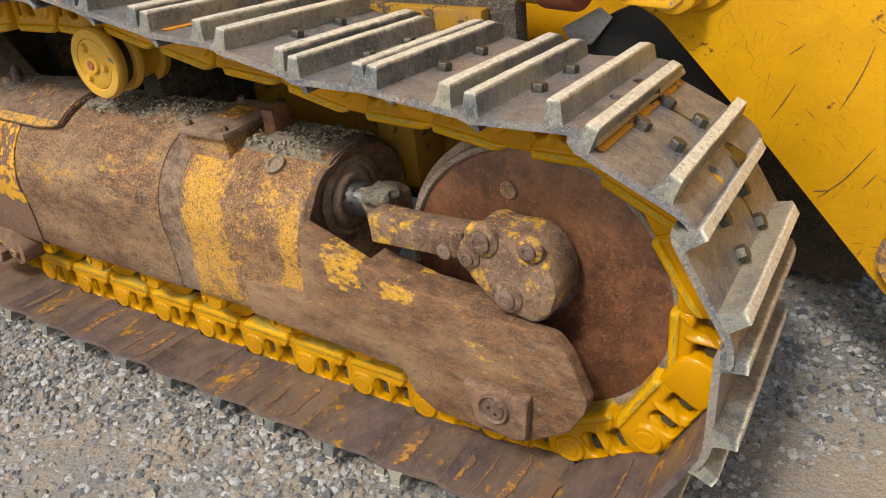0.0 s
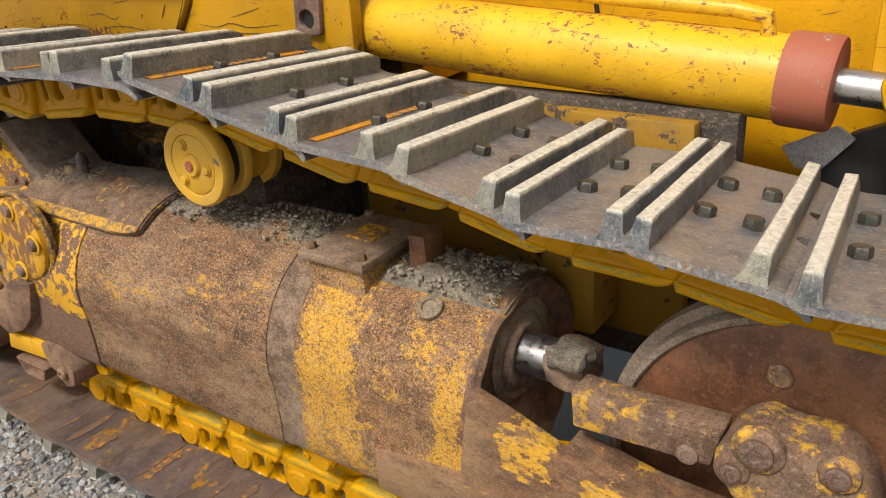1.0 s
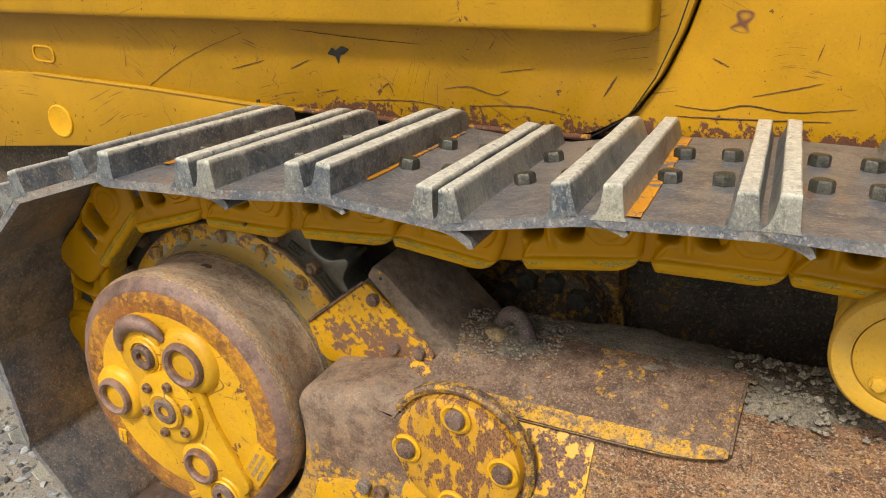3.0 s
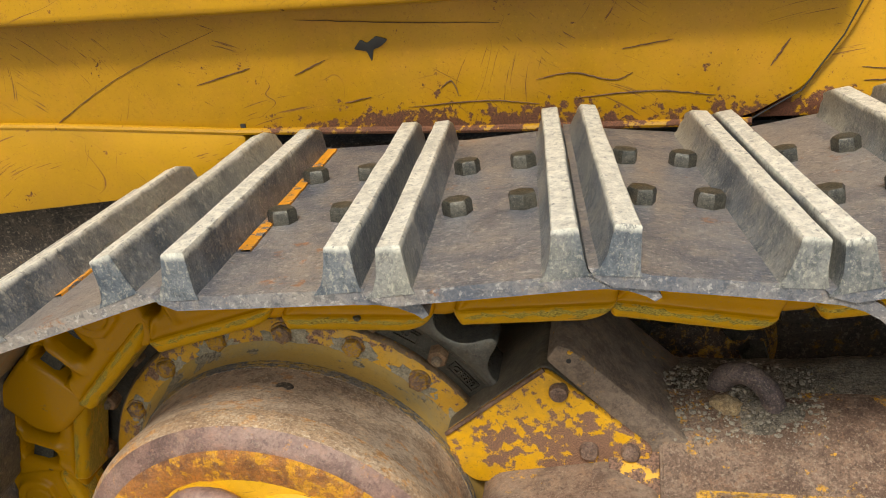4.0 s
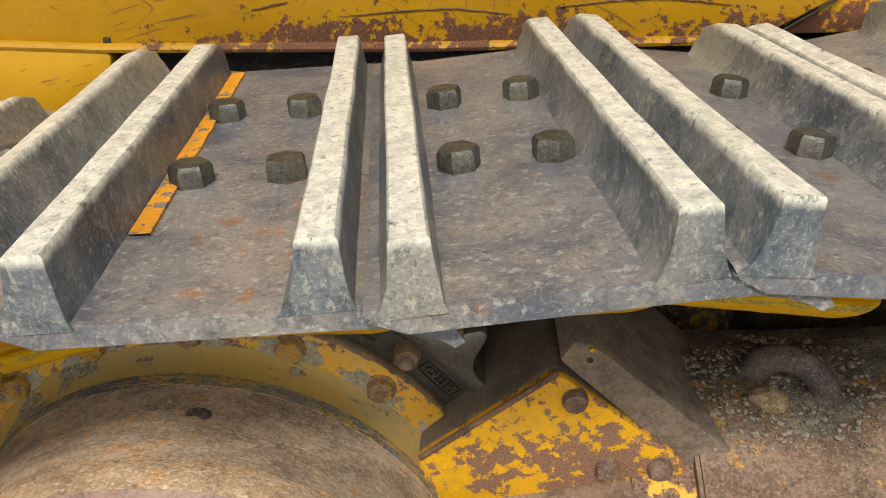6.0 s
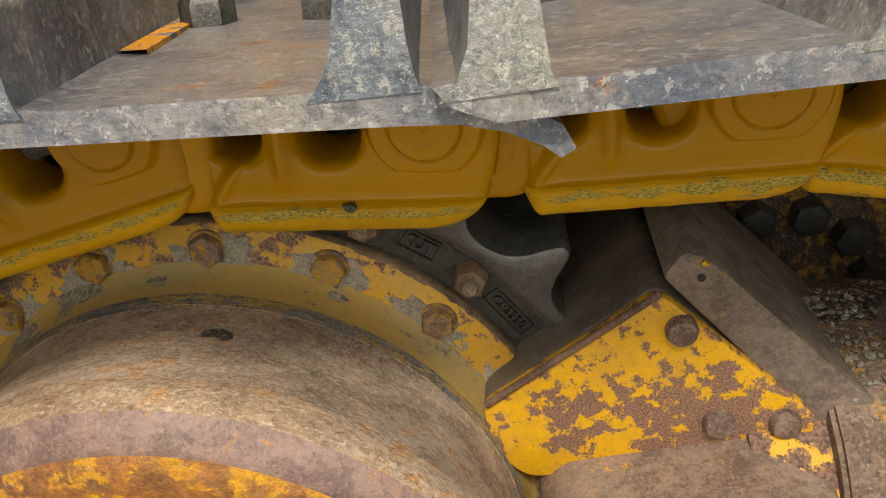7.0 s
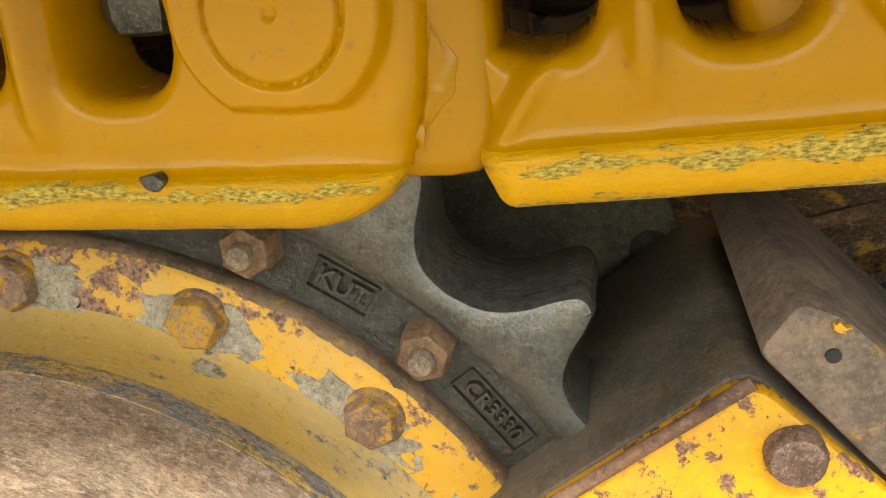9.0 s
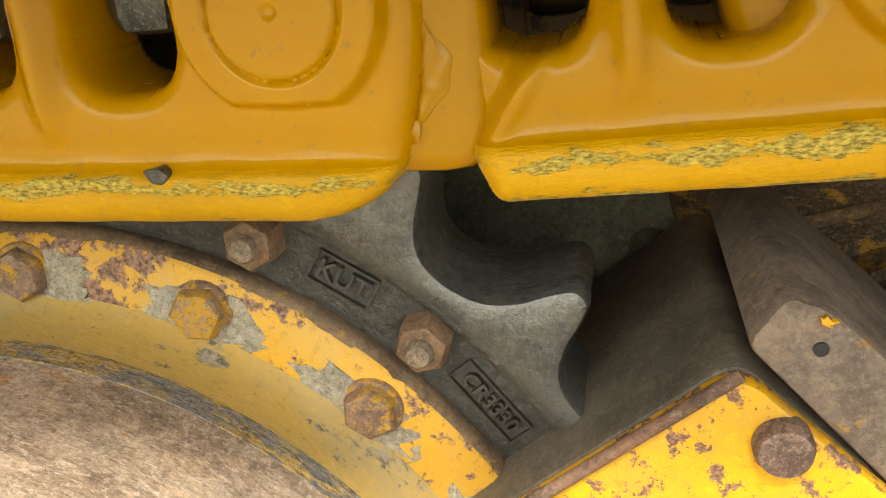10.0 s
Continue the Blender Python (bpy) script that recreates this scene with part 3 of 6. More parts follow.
def chain_pins(start_x):
    """Pins at equal distances round the whole track, from the top one nearest to start_x."""
    line = smooth_line(TOP)
    line += [Vector(p) for p in ring(*IDLER, R_IDLER, 160, 90, -90)]
    line += smooth_line(BOTTOM)
    line += [Vector(p) for p in ring(*SPROCKET, R_SPROCKET, 160, -78, -269)]
    first = min(range(320), key=lambda i: abs(line[i].x - start_x))
    line = line[first:] + line[:first]

    def step_round(pitch):
        pins, i = [line[0]], 0
        for _ in range(LINKS - 1):
            while i < len(line) and (line[i] - pins[-1]).length < pitch:
                i += 1
            if i >= len(line):
                return pins, -1.0
            a, b = line[i - 1], line[i]
            low, high = 0.0, 1.0
            for _ in range(20):
                mid = (low + high) / 2
                low, high = (mid, high) if (a.lerp(b, mid) - pins[-1]).length < pitch else (low, mid)
            pins.append(a.lerp(b, low))
        return pins, (pins[-1] - line[0]).length - pitch

    low, high = 0.17, 0.24
    for _ in range(40):
        mid = (low + high) / 2
        _, rest = step_round(mid)
        low, high = (mid, high) if rest > 0 else (low, mid)
    return step_round(low)[0], low


PINS, PITCH = chain_pins(0.557)
HALF = PITCH / 2


# link offsets fitted to the camera's view: along, out, tilt in degrees, sideways
LINK_FIT = {
    35: (0.004, 0.001, -0.1, -0.030), 36: (0.001, 0.008, 2.9, -0.024), 0: (0.009, -0.004, -9.0, -0.012), 1: (-0.015, -0.007, 4.6, 0.002),
    2: (-0.001, -0.004, -1.2, 0.017), 3: (-0.01, -0.005, -2.5, 0.023), 4: (0.008, 0.001, -6.3, 0.028), 5: (0.001, -0.007, -1.7, 0.034),
    6: (-0.009, 0.0, 5.3, 0.040), 7: (0.027, -0.007, -6.0, 0.043), 8: (0.023, -0.012, 3.0, 0.040), 9: (0.027, -0.015, -6.0, 0.034),
    10: (0.029, -0.009, 5.2, 0.028), 11: (0.014, 0.012, 5.0, 0.024), 12: (0.006, 0.008, 2.0, 0.02), 13: (0, 0, 0, 0.015), 34: (0, 0, 0, -0.03), 33: (0, 0, 0, -0.025)}


def seat_of(k):
    """The pose of the link between pin k and the next: x along the chain, z outwards."""
    a, b = PINS[k], PINS[(k + 1) % LINKS]
    u = (b - a).normalized()
    mid = (a + b) / 2
    along, out, tilt, aside = LINK_FIT.get(k, (0, 0, 0, 0))
    pivot = Matrix.Translation((0.032, 0, 0.122))
    m = Matrix(((u.x, 0, -u.y, mid.x), (0, 1, 0, aside), (u.y, 0, u.x, mid.y), (0, 0, 0, 1)))
    return m @ Matrix.Translation((along, 0, out)) @ pivot @ Matrix.Rotation(radians(-tilt), 4, "Y") @ pivot.inverted()


# shoes are turned to fit the camera's view: far ends lower and further back
TWIST = Matrix.Rotation(radians(5.1), 4, "Z") @ Matrix.Rotation(radians(-5.5), 4, "X")


def shoe_seat(k):
    m = seat_of(k)
    pivot = Matrix.Translation((m[0][3], m[1][3] + 0.06, m[2][3]))
    return pivot @ TWIST @ pivot.inverted() @ m


def shoe_part(name, bm, material, shoe, label=""):
    return part(name, bm, material, shoe, label, local=True)


def corner_loop(points, radius, n=4):
    """Rounds the corners of a closed outline."""
    out, count = [], len(points)
    for i, p in enumerate(points):
        a, p, b = Vector(points[i - 1]), Vector(p), Vector(points[(i + 1) % count])
        r = radius[i] if isinstance(radius, (list, tuple)) else radius
        r = min(r, (a - p).length * 0.48, (b - p).length * 0.48)
        s, e = p + (a - p).normalized() * r, p + (b - p).normalized() * r
        for k in range(n + 1):
            f = k / n
            out.append(tuple((1 - f) ** 2 * s + 2 * f * (1 - f) * p + f * f * e))
    return out


def inside_distance(loop, u, w):
    """How far points lie inside a closed outline; outside it is negative."""
    a = np.array(loop)
    b = np.roll(a, -1, axis=0)
    best, inside = np.full(u.shape, 9.0), np.zeros(u.shape, bool)
    for (ax, ay), (bx, by) in zip(a, b):
        dx, dy = bx - ax, by - ay
        f = np.clip(((u - ax) * dx + (w - ay) * dy) / max(dx * dx + dy * dy, 1e-12), 0, 1)
        best = np.minimum(best, np.hypot(u - ax - f * dx, w - ay - f * dy))
        if dy:
            inside ^= ((ay > w) != (by > w)) & (u < (w - ay) * dx / dy + ax)
    return np.where(inside, best, -best)


def smooth_step(x, low, high):
    f = np.clip((x - low) / (high - low), 0, 1)
    return f * f * (3 - 2 * f)


def cast_shell(outer, holes, boss, cell=0.0017):
    """The rounded front of a cast link as a plate and its rail: y is the depth over (u, w)."""
    low, high = np.min(outer, axis=0) - 2 * cell, np.max(outer, axis=0) + 2 * cell
    u, w = np.meshgrid(np.arange(low[0], high[0], cell), np.arange(low[1], high[1], cell), indexing="ij")

    def field(u, w):
        d = inside_distance(outer, u, w)
        for hole in holes:
            d = np.minimum(d, -inside_distance(hole, u, w))
        return d

    d = field(u, w)
    gu, gw = (field(u + 1e-4, w) - d) / 1e-4, (field(u, w + 1e-4) - d) / 1e-4
    near = np.abs(d) < 0.75 * cell
    u, w = np.where(near, u - gu * d, u), np.where(near, w - gw * d, w)
    d = np.where(near, 0.0, d)
    edge = np.clip(inside_distance(outer, u, w), 0, 0.012)
    rim = 0.012 - np.sqrt(np.maximum(0.012 ** 2 - (0.012 - edge) ** 2, 0))
    for hole in holes:
        e = np.clip(-inside_distance(hole, u, w), 0, 0.009)
        rim = np.maximum(rim, 0.009 - np.sqrt(np.maximum(0.009 ** 2 - (0.009 - e) ** 2, 0)))
    r = np.hypot(u - boss, w)
    pad = np.maximum(r, -1.14 * w + 0.06 * np.abs(u - boss))
    y = -0.002 + rim
    y -= 0.0075 * smooth_step(pad, 0.0375, 0.0325)
    y += 0.0020 * np.exp(-((r - 0.0222) / 0.0010) ** 2) - 0.0012 * smooth_step(r, 0.0225, 0.0205)
    y += 0.0016 * smooth_step(r, 0.0030, 0.0018)
    y -= 0.0050 * smooth_step(w, -0.050, -0.0555)
    y += 0.0020 * np.exp(-((w + 0.046) / 0.006) ** 2)
    y -= 0.0060 * np.exp(-((u - 0.0125) / 0.0055) ** 2) * smooth_step(w, -0.046, -0.026)
    side = (u + 0.0280) * 0.82 - (w + 0.038) * 0.57
    y += 0.0060 * smooth_step(side, 0.001, -0.006) - 0.0026 * np.exp(-((side - 0.003) / 0.0032) ** 2) * smooth_step(w, -0.055, -0.045) * smooth_step(w, -0.012, -0.02)
    y += 0.0004 * np.sin(u * 190 + w * 60) * np.cos(w * 150 - u * 40)
    y = np.where(d < -1e-6, 0.046, y)
    keep = (d[:-1, :-1] > -1e-6) | (d[1:, :-1] > -1e-6) | (d[:-1, 1:] > -1e-6) | (d[1:, 1:] > -1e-6)
    both = []
    for rail in (False, True):
        bm, verts = bmesh.new(), {}
        for i, k in zip(*np.nonzero(keep)):
            if (w[i, k] < -0.0535) != rail:
                continue
            loop = []
            for p in ((i, k), (i + 1, k), (i + 1, k + 1), (i, k + 1)):
                if p not in verts:
                    verts[p] = bm.verts.new((u[p], y[p], w[p]))
                loop.append(verts[p])
            bm.faces.new(loop)
        both.append(bm)
    return both


def make_link(cell=0.0019):
    link = thing("track_link", (0, 0, 0), "glossy yellow painted steel track chain link", "track link", "track chain links", turn=Matrix.Identity(4))
    h = HALF
    hole_a = corner_loop([(-0.040, -0.024), (0.001, -0.025), (-0.001, 0.034), (-0.038, 0.034)], 0.020, 6)
    hole_b = corner_loop([(0.022, -0.027), (0.064, -0.026), (0.060, 0.034), (0.024, 0.034)], 0.02, 6)
    outer = corner_loop([(-h + 0.056, -0.034), (-h + 0.056, -0.052), (-h + 0.058, -0.060), (-h + 0.064, -0.0735), (h + 0.016, -0.0735), (h + 0.040, -0.060), (h + 0.050, -0.02), (h + 0.050, 0.043), (-h + 0.050, 0.043), (-h + 0.052, 0.0)], [0.01, 0.006, 0.006, 0.005, 0.02, 0.02, 0.02, 0.012, 0.01, 0.02], 6)
    inner = corner_loop([(-h - 0.04, -0.03), (-h - 0.02, -0.060), (-h + 0.066, -0.064), (-h + 0.066, 0.043), (-h - 0.04, 0.043)], 0.02)
    for mirror in (False, True):
        # Far face has no holes, so it blocks light behind the near ones.
        if mirror:
            face = slab(outer, -0.003, 0.044, 0.008)
            rail = slab(corner_loop([(-h + 0.05, -0.0735), (h + 0.01, -0.0735), (h + 0.03, -0.06), (-h + 0.05, -0.06)], 0.005), -0.009, 0.04, 0.005)
        else:
            face, rail = cast_shell(outer, (hole_a, hole_b), h + 0.005, cell)
        pieces = [
            ("link_plate", face, chain_yellow),
            ("rail", rail, rail_yellow),
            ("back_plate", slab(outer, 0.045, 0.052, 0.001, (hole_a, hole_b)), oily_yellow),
            ("link_tail", slab(inner, 0.0035, 0.058, 0.008), chain_yellow),
        ]
        for name, bm, material in pieces:
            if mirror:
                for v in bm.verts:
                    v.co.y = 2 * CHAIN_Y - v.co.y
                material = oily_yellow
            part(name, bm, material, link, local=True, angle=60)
    part("bushing", turned([(0, -0.08), (0.032, -0.08), (0.032, 0.08), (0, 0.08)], (h, CHAIN_Y, 0), (0, 1, 0), 24), bolt_steel, link, "dark steel bushing", local=True)
    for u in (-0.025, 0.043):
        for y in (0.03, 0.15):
            part("nut", hexbolt((u, y, 0.018), (0, 0, -1), 0.03, 0.026), bolt_steel, link, "dark hexagon nut", local=True)
    return link


SHOE_NEAR, SHOE_FAR, LIFT = -0.194, 0.350, 0.012


def swept(profile, y0, y1, rows=9, waver=0.0009):
    """A profile of (along, out) pairs drawn out from y0 to y1, with slightly uneven edges."""
    bm = bmesh.new()
    lines = []
    for j in range(rows):
        y = y0 + (y1 - y0) * j / (rows - 1)
        lines.append([bm.verts.new((u + waver * noise.noise((u * 60, y * 14, w * 60)), y + (0.002 * noise.noise((u * 50, w * 50, y)) if j in (0, rows - 1) else 0), LIFT + w + waver * noise.noise((y * 16, u * 60, w * 30)))) for u, w in profile])
    n = len(profile)
    for a, b in zip(lines, lines[1:]):
        for i in range(n):
            bm.faces.new((a[i], a[(i + 1) % n], b[(i + 1) % n], b[i]))
    bm.faces.new(lines[0]), bm.faces.new(lines[-1])
    return bm


def bored(bm, cutters):
    """A copy of a closed mesh with holes cut by other closed meshes."""
    obs = []
    for one in (bm, merged(*cutters)):
        bmesh.ops.recalc_face_normals(one, faces=one.faces)
        me = bpy.data.meshes.new("tmp")
        one.to_mesh(me)
        one.free()
        obs.append(bpy.data.objects.new("tmp", me))
        scene.collection.objects.link(obs[-1])
    cut = obs[0].modifiers.new("cut", "BOOLEAN")
    cut.object, cut.solver = obs[1], "EXACT"
    me = bpy.data.meshes.new_from_object(obs[0].evaluated_get(bpy.context.evaluated_depsgraph_get()))
    out = bmesh.new()
    out.from_mesh(me)
    bpy.data.meshes.remove(me)
    for ob in obs:
        old = ob.data
        bpy.data.objects.remove(ob)
        bpy.data.meshes.remove(old)
    return out


def make_shoe():
    shoe = thing("track_shoe", (0, 0, 0), "worn steel double-grouser track shoe bolted to the chain", "track shoe", "track shoes", turn=Matrix.Identity(4))
    plate = [(-0.092, 0.046), (-0.086, 0.038), (-0.070, 0.031), (0.090, 0.030), (0.114, 0.029), (0.132, 0.025), (0.146, 0.018), (0.153, 0.013), (0.159, 0.017), (0.154, 0.026), (0.140, 0.034), (0.122, 0.041), (0.104, 0.044), (-0.040, 0.044), (-0.070, 0.048)]
    bm = swept(plate, SHOE_NEAR, SHOE_FAR)
    bmesh.ops.bevel(bm, geom=[e for e in bm.edges if len(e.link_faces) == 2 and e.calc_face_angle() > 1.2], offset=0.0025, segments=2, affect="EDGES")
    slots = []
    for y in (0.018, 0.152):
        slot = slab([(0.126 + 0.021 * math.cos(2 * math.pi * i / 20), 0.017 * math.sin(2 * math.pi * i / 20)) for i in range(20)], -0.03, 0.09, 0.001)
        slot.transform(Matrix.Translation((0, y, 0)) @ Matrix.Rotation(radians(90), 4, "X"))
        slots.append(slot)
    shoe_part("plate", bored(bm, slots), shoe_steel, shoe)
    for u in (-0.064, 0.084):
        profile = [(u - 0.026, 0.040), (u - 0.019, 0.048), (u - 0.0145, 0.060), (u - 0.0115, 0.078), (u - 0.0109, 0.0845), (u - 0.0094, 0.0864), (u + 0.0094, 0.0864), (u + 0.0109, 0.0845), (u + 0.0115, 0.078), (u + 0.0132, 0.060), (u + 0.0148, 0.048), (u + 0.017, 0.042)]
        bm = swept(profile, SHOE_NEAR - 0.001, SHOE_FAR - 0.012, 14, 0.0012)
        for v in bm.verts:
            if v.co.z > 0.08 and v.co.y > SHOE_FAR - 0.05:
                v.co.z -= 0.012 * (v.co.y - SHOE_FAR + 0.05) / 0.038
        bmesh.ops.bevel(bm, geom=[e for e in bm.edges if len(e.link_faces) == 2 and e.calc_face_angle() > 1.2], offset=0.003, segments=2, affect="EDGES")
        shoe_part("grouser", bm, grouser_steel, shoe, "grey grouser bar with a pale worn top")
    for u in (-0.025, 0.045):
        for y in (0.008, 0.170):
            shoe_part("bolt", hexbolt((u, y, 0.044 + LIFT), (0, 0, 1), 0.0285, 0.0175, spin=random.uniform(0, 60)), bolt_steel, shoe, "dark hexagon bolt head")
    return shoe


first_link, first_shoe = make_link(), make_shoe()
links, shoes = [first_link], [first_shoe]
first_link.matrix_basis, first_shoe.matrix_basis = seat_of(0), shoe_seat(0)
for k in range(1, LINKS):
    links.append(copy_thing(first_link, seat_of(k)))
    shoes.append(copy_thing(first_shoe, shoe_seat(k)))
# the links that the camera comes closest to have a finer face
fine_link = make_link(0.00095)
fine = {ob.name.split(".")[0]: ob.data for ob in reversed(fine_link.children)}
for k in (34, 35, 36, 0):
    for name in ("link_plate", "rail"):
        next(ob for ob in links[k].children if ob.name.startswith(name)).data = fine[name]
for ob in (*fine_link.children, fine_link):
    bpy.data.objects.remove(ob)
for ob in links + shoes:
    STANDS[ob.name] = ob.matrix_basis.copy()


chip = slab(corner_loop([(0.3135, 0.9635), (0.3205, 0.9650), (0.3235, 0.9615), (0.3205, 0.9585), (0.3165, 0.9595)], 0.0012), -0.0385, -0.033, 0.0004)
part("paint_chip", roughened(chip, 0.0006, 200), bolt_steel, links[35], "dark chip in the paint of the rail")
clot = roughened(slab(corner_loop([(0.411, 1.012), (0.424, 0.998), (0.4225, 0.985), (0.412, 0.974), (0.405, 0.966), (0.408, 0.985)], 0.003), -0.022, -0.012, 0.004), 0.0012, 160, 4)
part("paint_clot", clot, chain_yellow, links[36], "rough clot of yellow paint in the joint")


# ---- sprocket and final drive ----
sx, sz = SPROCKET
drive_sprocket = thing("drive_sprocket", (sx, 0.085, sz), "dark cast steel toothed sprocket ring bolted behind the final drive", "sprocket")
TEETH = 25
teeth = []
for i in range(TEETH):
    base = 360 / TEETH * i + 42.9
    for off, r in ((-0.9, 0.383), (0, 0.385), (0.9, 0.383), (1.8, 0.374), (3.0, 0.360), (5.0, 0.349), (8.0, 0.345), (10.5, 0.349), (12.0, 0.360), (12.8, 0.373)):
        a = radians(base + off)
        teeth.append((sx + r * math.cos(a), sz + r * math.sin(a)))
teeth = [tuple(p) for p in smooth_line(teeth + teeth[:1], 4)]
part("tooth_ring", slab(teeth, 0.052, 0.122, 0.005, [ring(sx, sz, 0.331, 72)]), tooth_grey, drive_sprocket, "grey worn sprocket teeth")
part("bolting_ring", slab(ring(sx, sz, 0.3325, 72), 0.060, 0.115, 0.001, [ring(sx, sz, 0.26, 72)]), cast_dark, drive_sprocket, "dark oily casting with raised lettering")
part("step", slab(ring(sx, sz, 0.334, 72), 0.055, 0.07, 0.003, [ring(sx, sz, 0.3265, 72)]), cast_dark, drive_sprocket)
for i in range(21):
    a = radians(66.0 - 360 / 21 * i)
    at = (sx + 0.315 * math.cos(a), 0.060, sz + 0.315 * math.sin(a))
    nut = part("nut", hexbolt(at, (0, -1, 0), 0.0245, 0.018, spin=17 * i, dome=0.8), bolt_rust, drive_sprocket, "rusty hexagon nut")
    part("stud", turned([(0, 0), (0.0066, 0), (0.0066, 0.022), (0.0054, 0.0235), (0, 0.0235)], at, (0, -1, 0), 20), plug_steel, nut, "worn stud end")

# the drive is sheared to fit the camera's view, as the shoes are turned
LEAN = Matrix(((1, -0.09, 0, 0.09 * 0.046), (0, 1, 0, 0), (0, -0.096, 1, 0.096 * 0.046), (0, 0, 0, 1)))


def drive_part(name, bm, material, parent, label=""):
    bm.transform(LEAN)
    return part(name, bm, material, parent, label)


final_drive = thing("final_drive", (sx, -0.05, sz), "scratched yellow and rusty final drive hub of a crawler loader", "final drive")
drive_part("flange", lathe([(0.2, 0.07), (0.293, 0.07), (0.293, 0.0480), (0.290, 0.0455), (0.260, 0.043), (0.2, 0.043)], sx, sz, 96), flange_yellow, final_drive, "chipped yellow flange with clods of dried mud")
drive_part("flange_rim", roughened(lathe([(0.2, 0.071), (0.294, 0.071), (0.2965, 0.068), (0.2965, 0.055), (0.2955, 0.0510), (0.2935, 0.0485), (0.2915, 0.0470), (0.2915, 0.05)], sx, sz, 140), 0.0006, 60), flange_rust, final_drive, "bare rusty edge of the flange")
drive_part("fillet", lathe([(0.2, 0.043), (0.262, 0.0428), (0.257, 0.039), (0.2525, 0.031), (0.249, 0.020), (0.2478, 0.012), (0.2, 0.012)], sx, sz, 96), olive_dust, final_drive, "dusty olive-yellow fillet")
drive_part("scuff_band", lathe([(0.2, 0.013), (0.2482, 0.013), (0.2474, 0.006), (0.2462, -0.001), (0.2, -0.001)], sx, sz, 96), scuff_grey, final_drive, "dark scuffed band round the drum")
drive_part("drum", lathe([(0.2, 0.0), (0.2458, 0.0), (0.244, -0.005), (0.243, -0.04), (0.247, -0.075), (0.2511, -0.1), (0.2515, -0.1060), (0.2, -0.1060)], sx, sz, 96), drum_rust, final_drive, "dusty rust-brown drum wall with turning marks")
drive_part("drum_band", lathe([(0.2, -0.1058), (0.2516, -0.1058), (0.2519, -0.112), (0.2517, -0.119), (0.2496, -0.128), (0.2456, -0.1350), (0.2, -0.1350)], sx, sz, 96), band_tan, final_drive, "tan band with turning marks")
drive_part("cover", lathe([(0, -0.152), (0.10, -0.153), (0.17, -0.152), (0.205, -0.149), (0.215, -0.147), (0.215, -0.13)], sx, sz, 96), cover_yellow, final_drive, "scratched yellow end cover")
drive_part("rim", lathe([(0.2, -0.1346), (0.2460, -0.1347), (0.2422, -0.1384), (0.2381, -0.1421), (0.2271, -0.1476), (0.2230, -0.1490), (0.2, -0.1490)], sx, sz, 96), rim_rust, final_drive, "purple-brown rounded rim of the cover")
drive_part("face_edge", lathe([(0.2, -0.1486), (0.2236, -0.1487), (0.2150, -0.1512), (0.2040, -0.1525), (0.1950, -0.1510)], sx, sz, 96), face_orange, final_drive, "yellow paint scraped to orange rust")
spot = roughened(turned([(0, -0.001), (0.0125, -0.001), (0.011, 0.0006), (0, 0.0008)], (0, 0, 0), (0, 0, 1), 20), 0.001, 60)
spot.transform(Matrix.Translation((sx + 0.028, -0.040, sz + 0.2412)) @ Matrix.Rotation(radians(6.6), 4, "Y") @ Matrix.Diagonal((1.0, 0.8, 1, 1)))
drive_part("oil_spot", spot, dark_frame, final_drive, "dark oily spot on the drum")
for i in range(18):
    a = radians(88.6 - 20 * i)
    at = (sx + 0.2725 * math.cos(a), 0.046, sz + 0.2725 * math.sin(a))
    drive_part("washer", turned([(0, -0.002), (0.0162, -0.002), (0.0162, 0.0018), (0.0150, 0.0034), (0, 0.0034)], at, (0, -1, 0), 28), flange_bolt, final_drive)
    drive_part("bolt", roughened(hexbolt(at, (0, -1, 0), 0.0245, 0.0125, spin=31 * i, dome=2.2), 0.0008, 90), flange_bolt, final_drive, "rusty bolt head with traces of yellow")
hub_face = -0.152
web = [(-0.118, 0.105), (-0.100, 0.158), (-0.045, 0.182), (-0.004, 0.160), (-0.004, 0.092), (0.076, 0.056), (0.094, -0.013), (0.130, -0.085), (0.160, -0.140), (0.083, -0.212), (0.026, -0.208), (-0.012, -0.120), (-0.083, -0.057), (-0.083, 0.016)]
drive_part("web", slab(corner_loop([(sx + u, sz + w) for u, w in web], 0.022), hub_face - 0.013, hub_face + 0.01, 0.007), cover_yellow, final_drive, "raised yellow web across the cover")
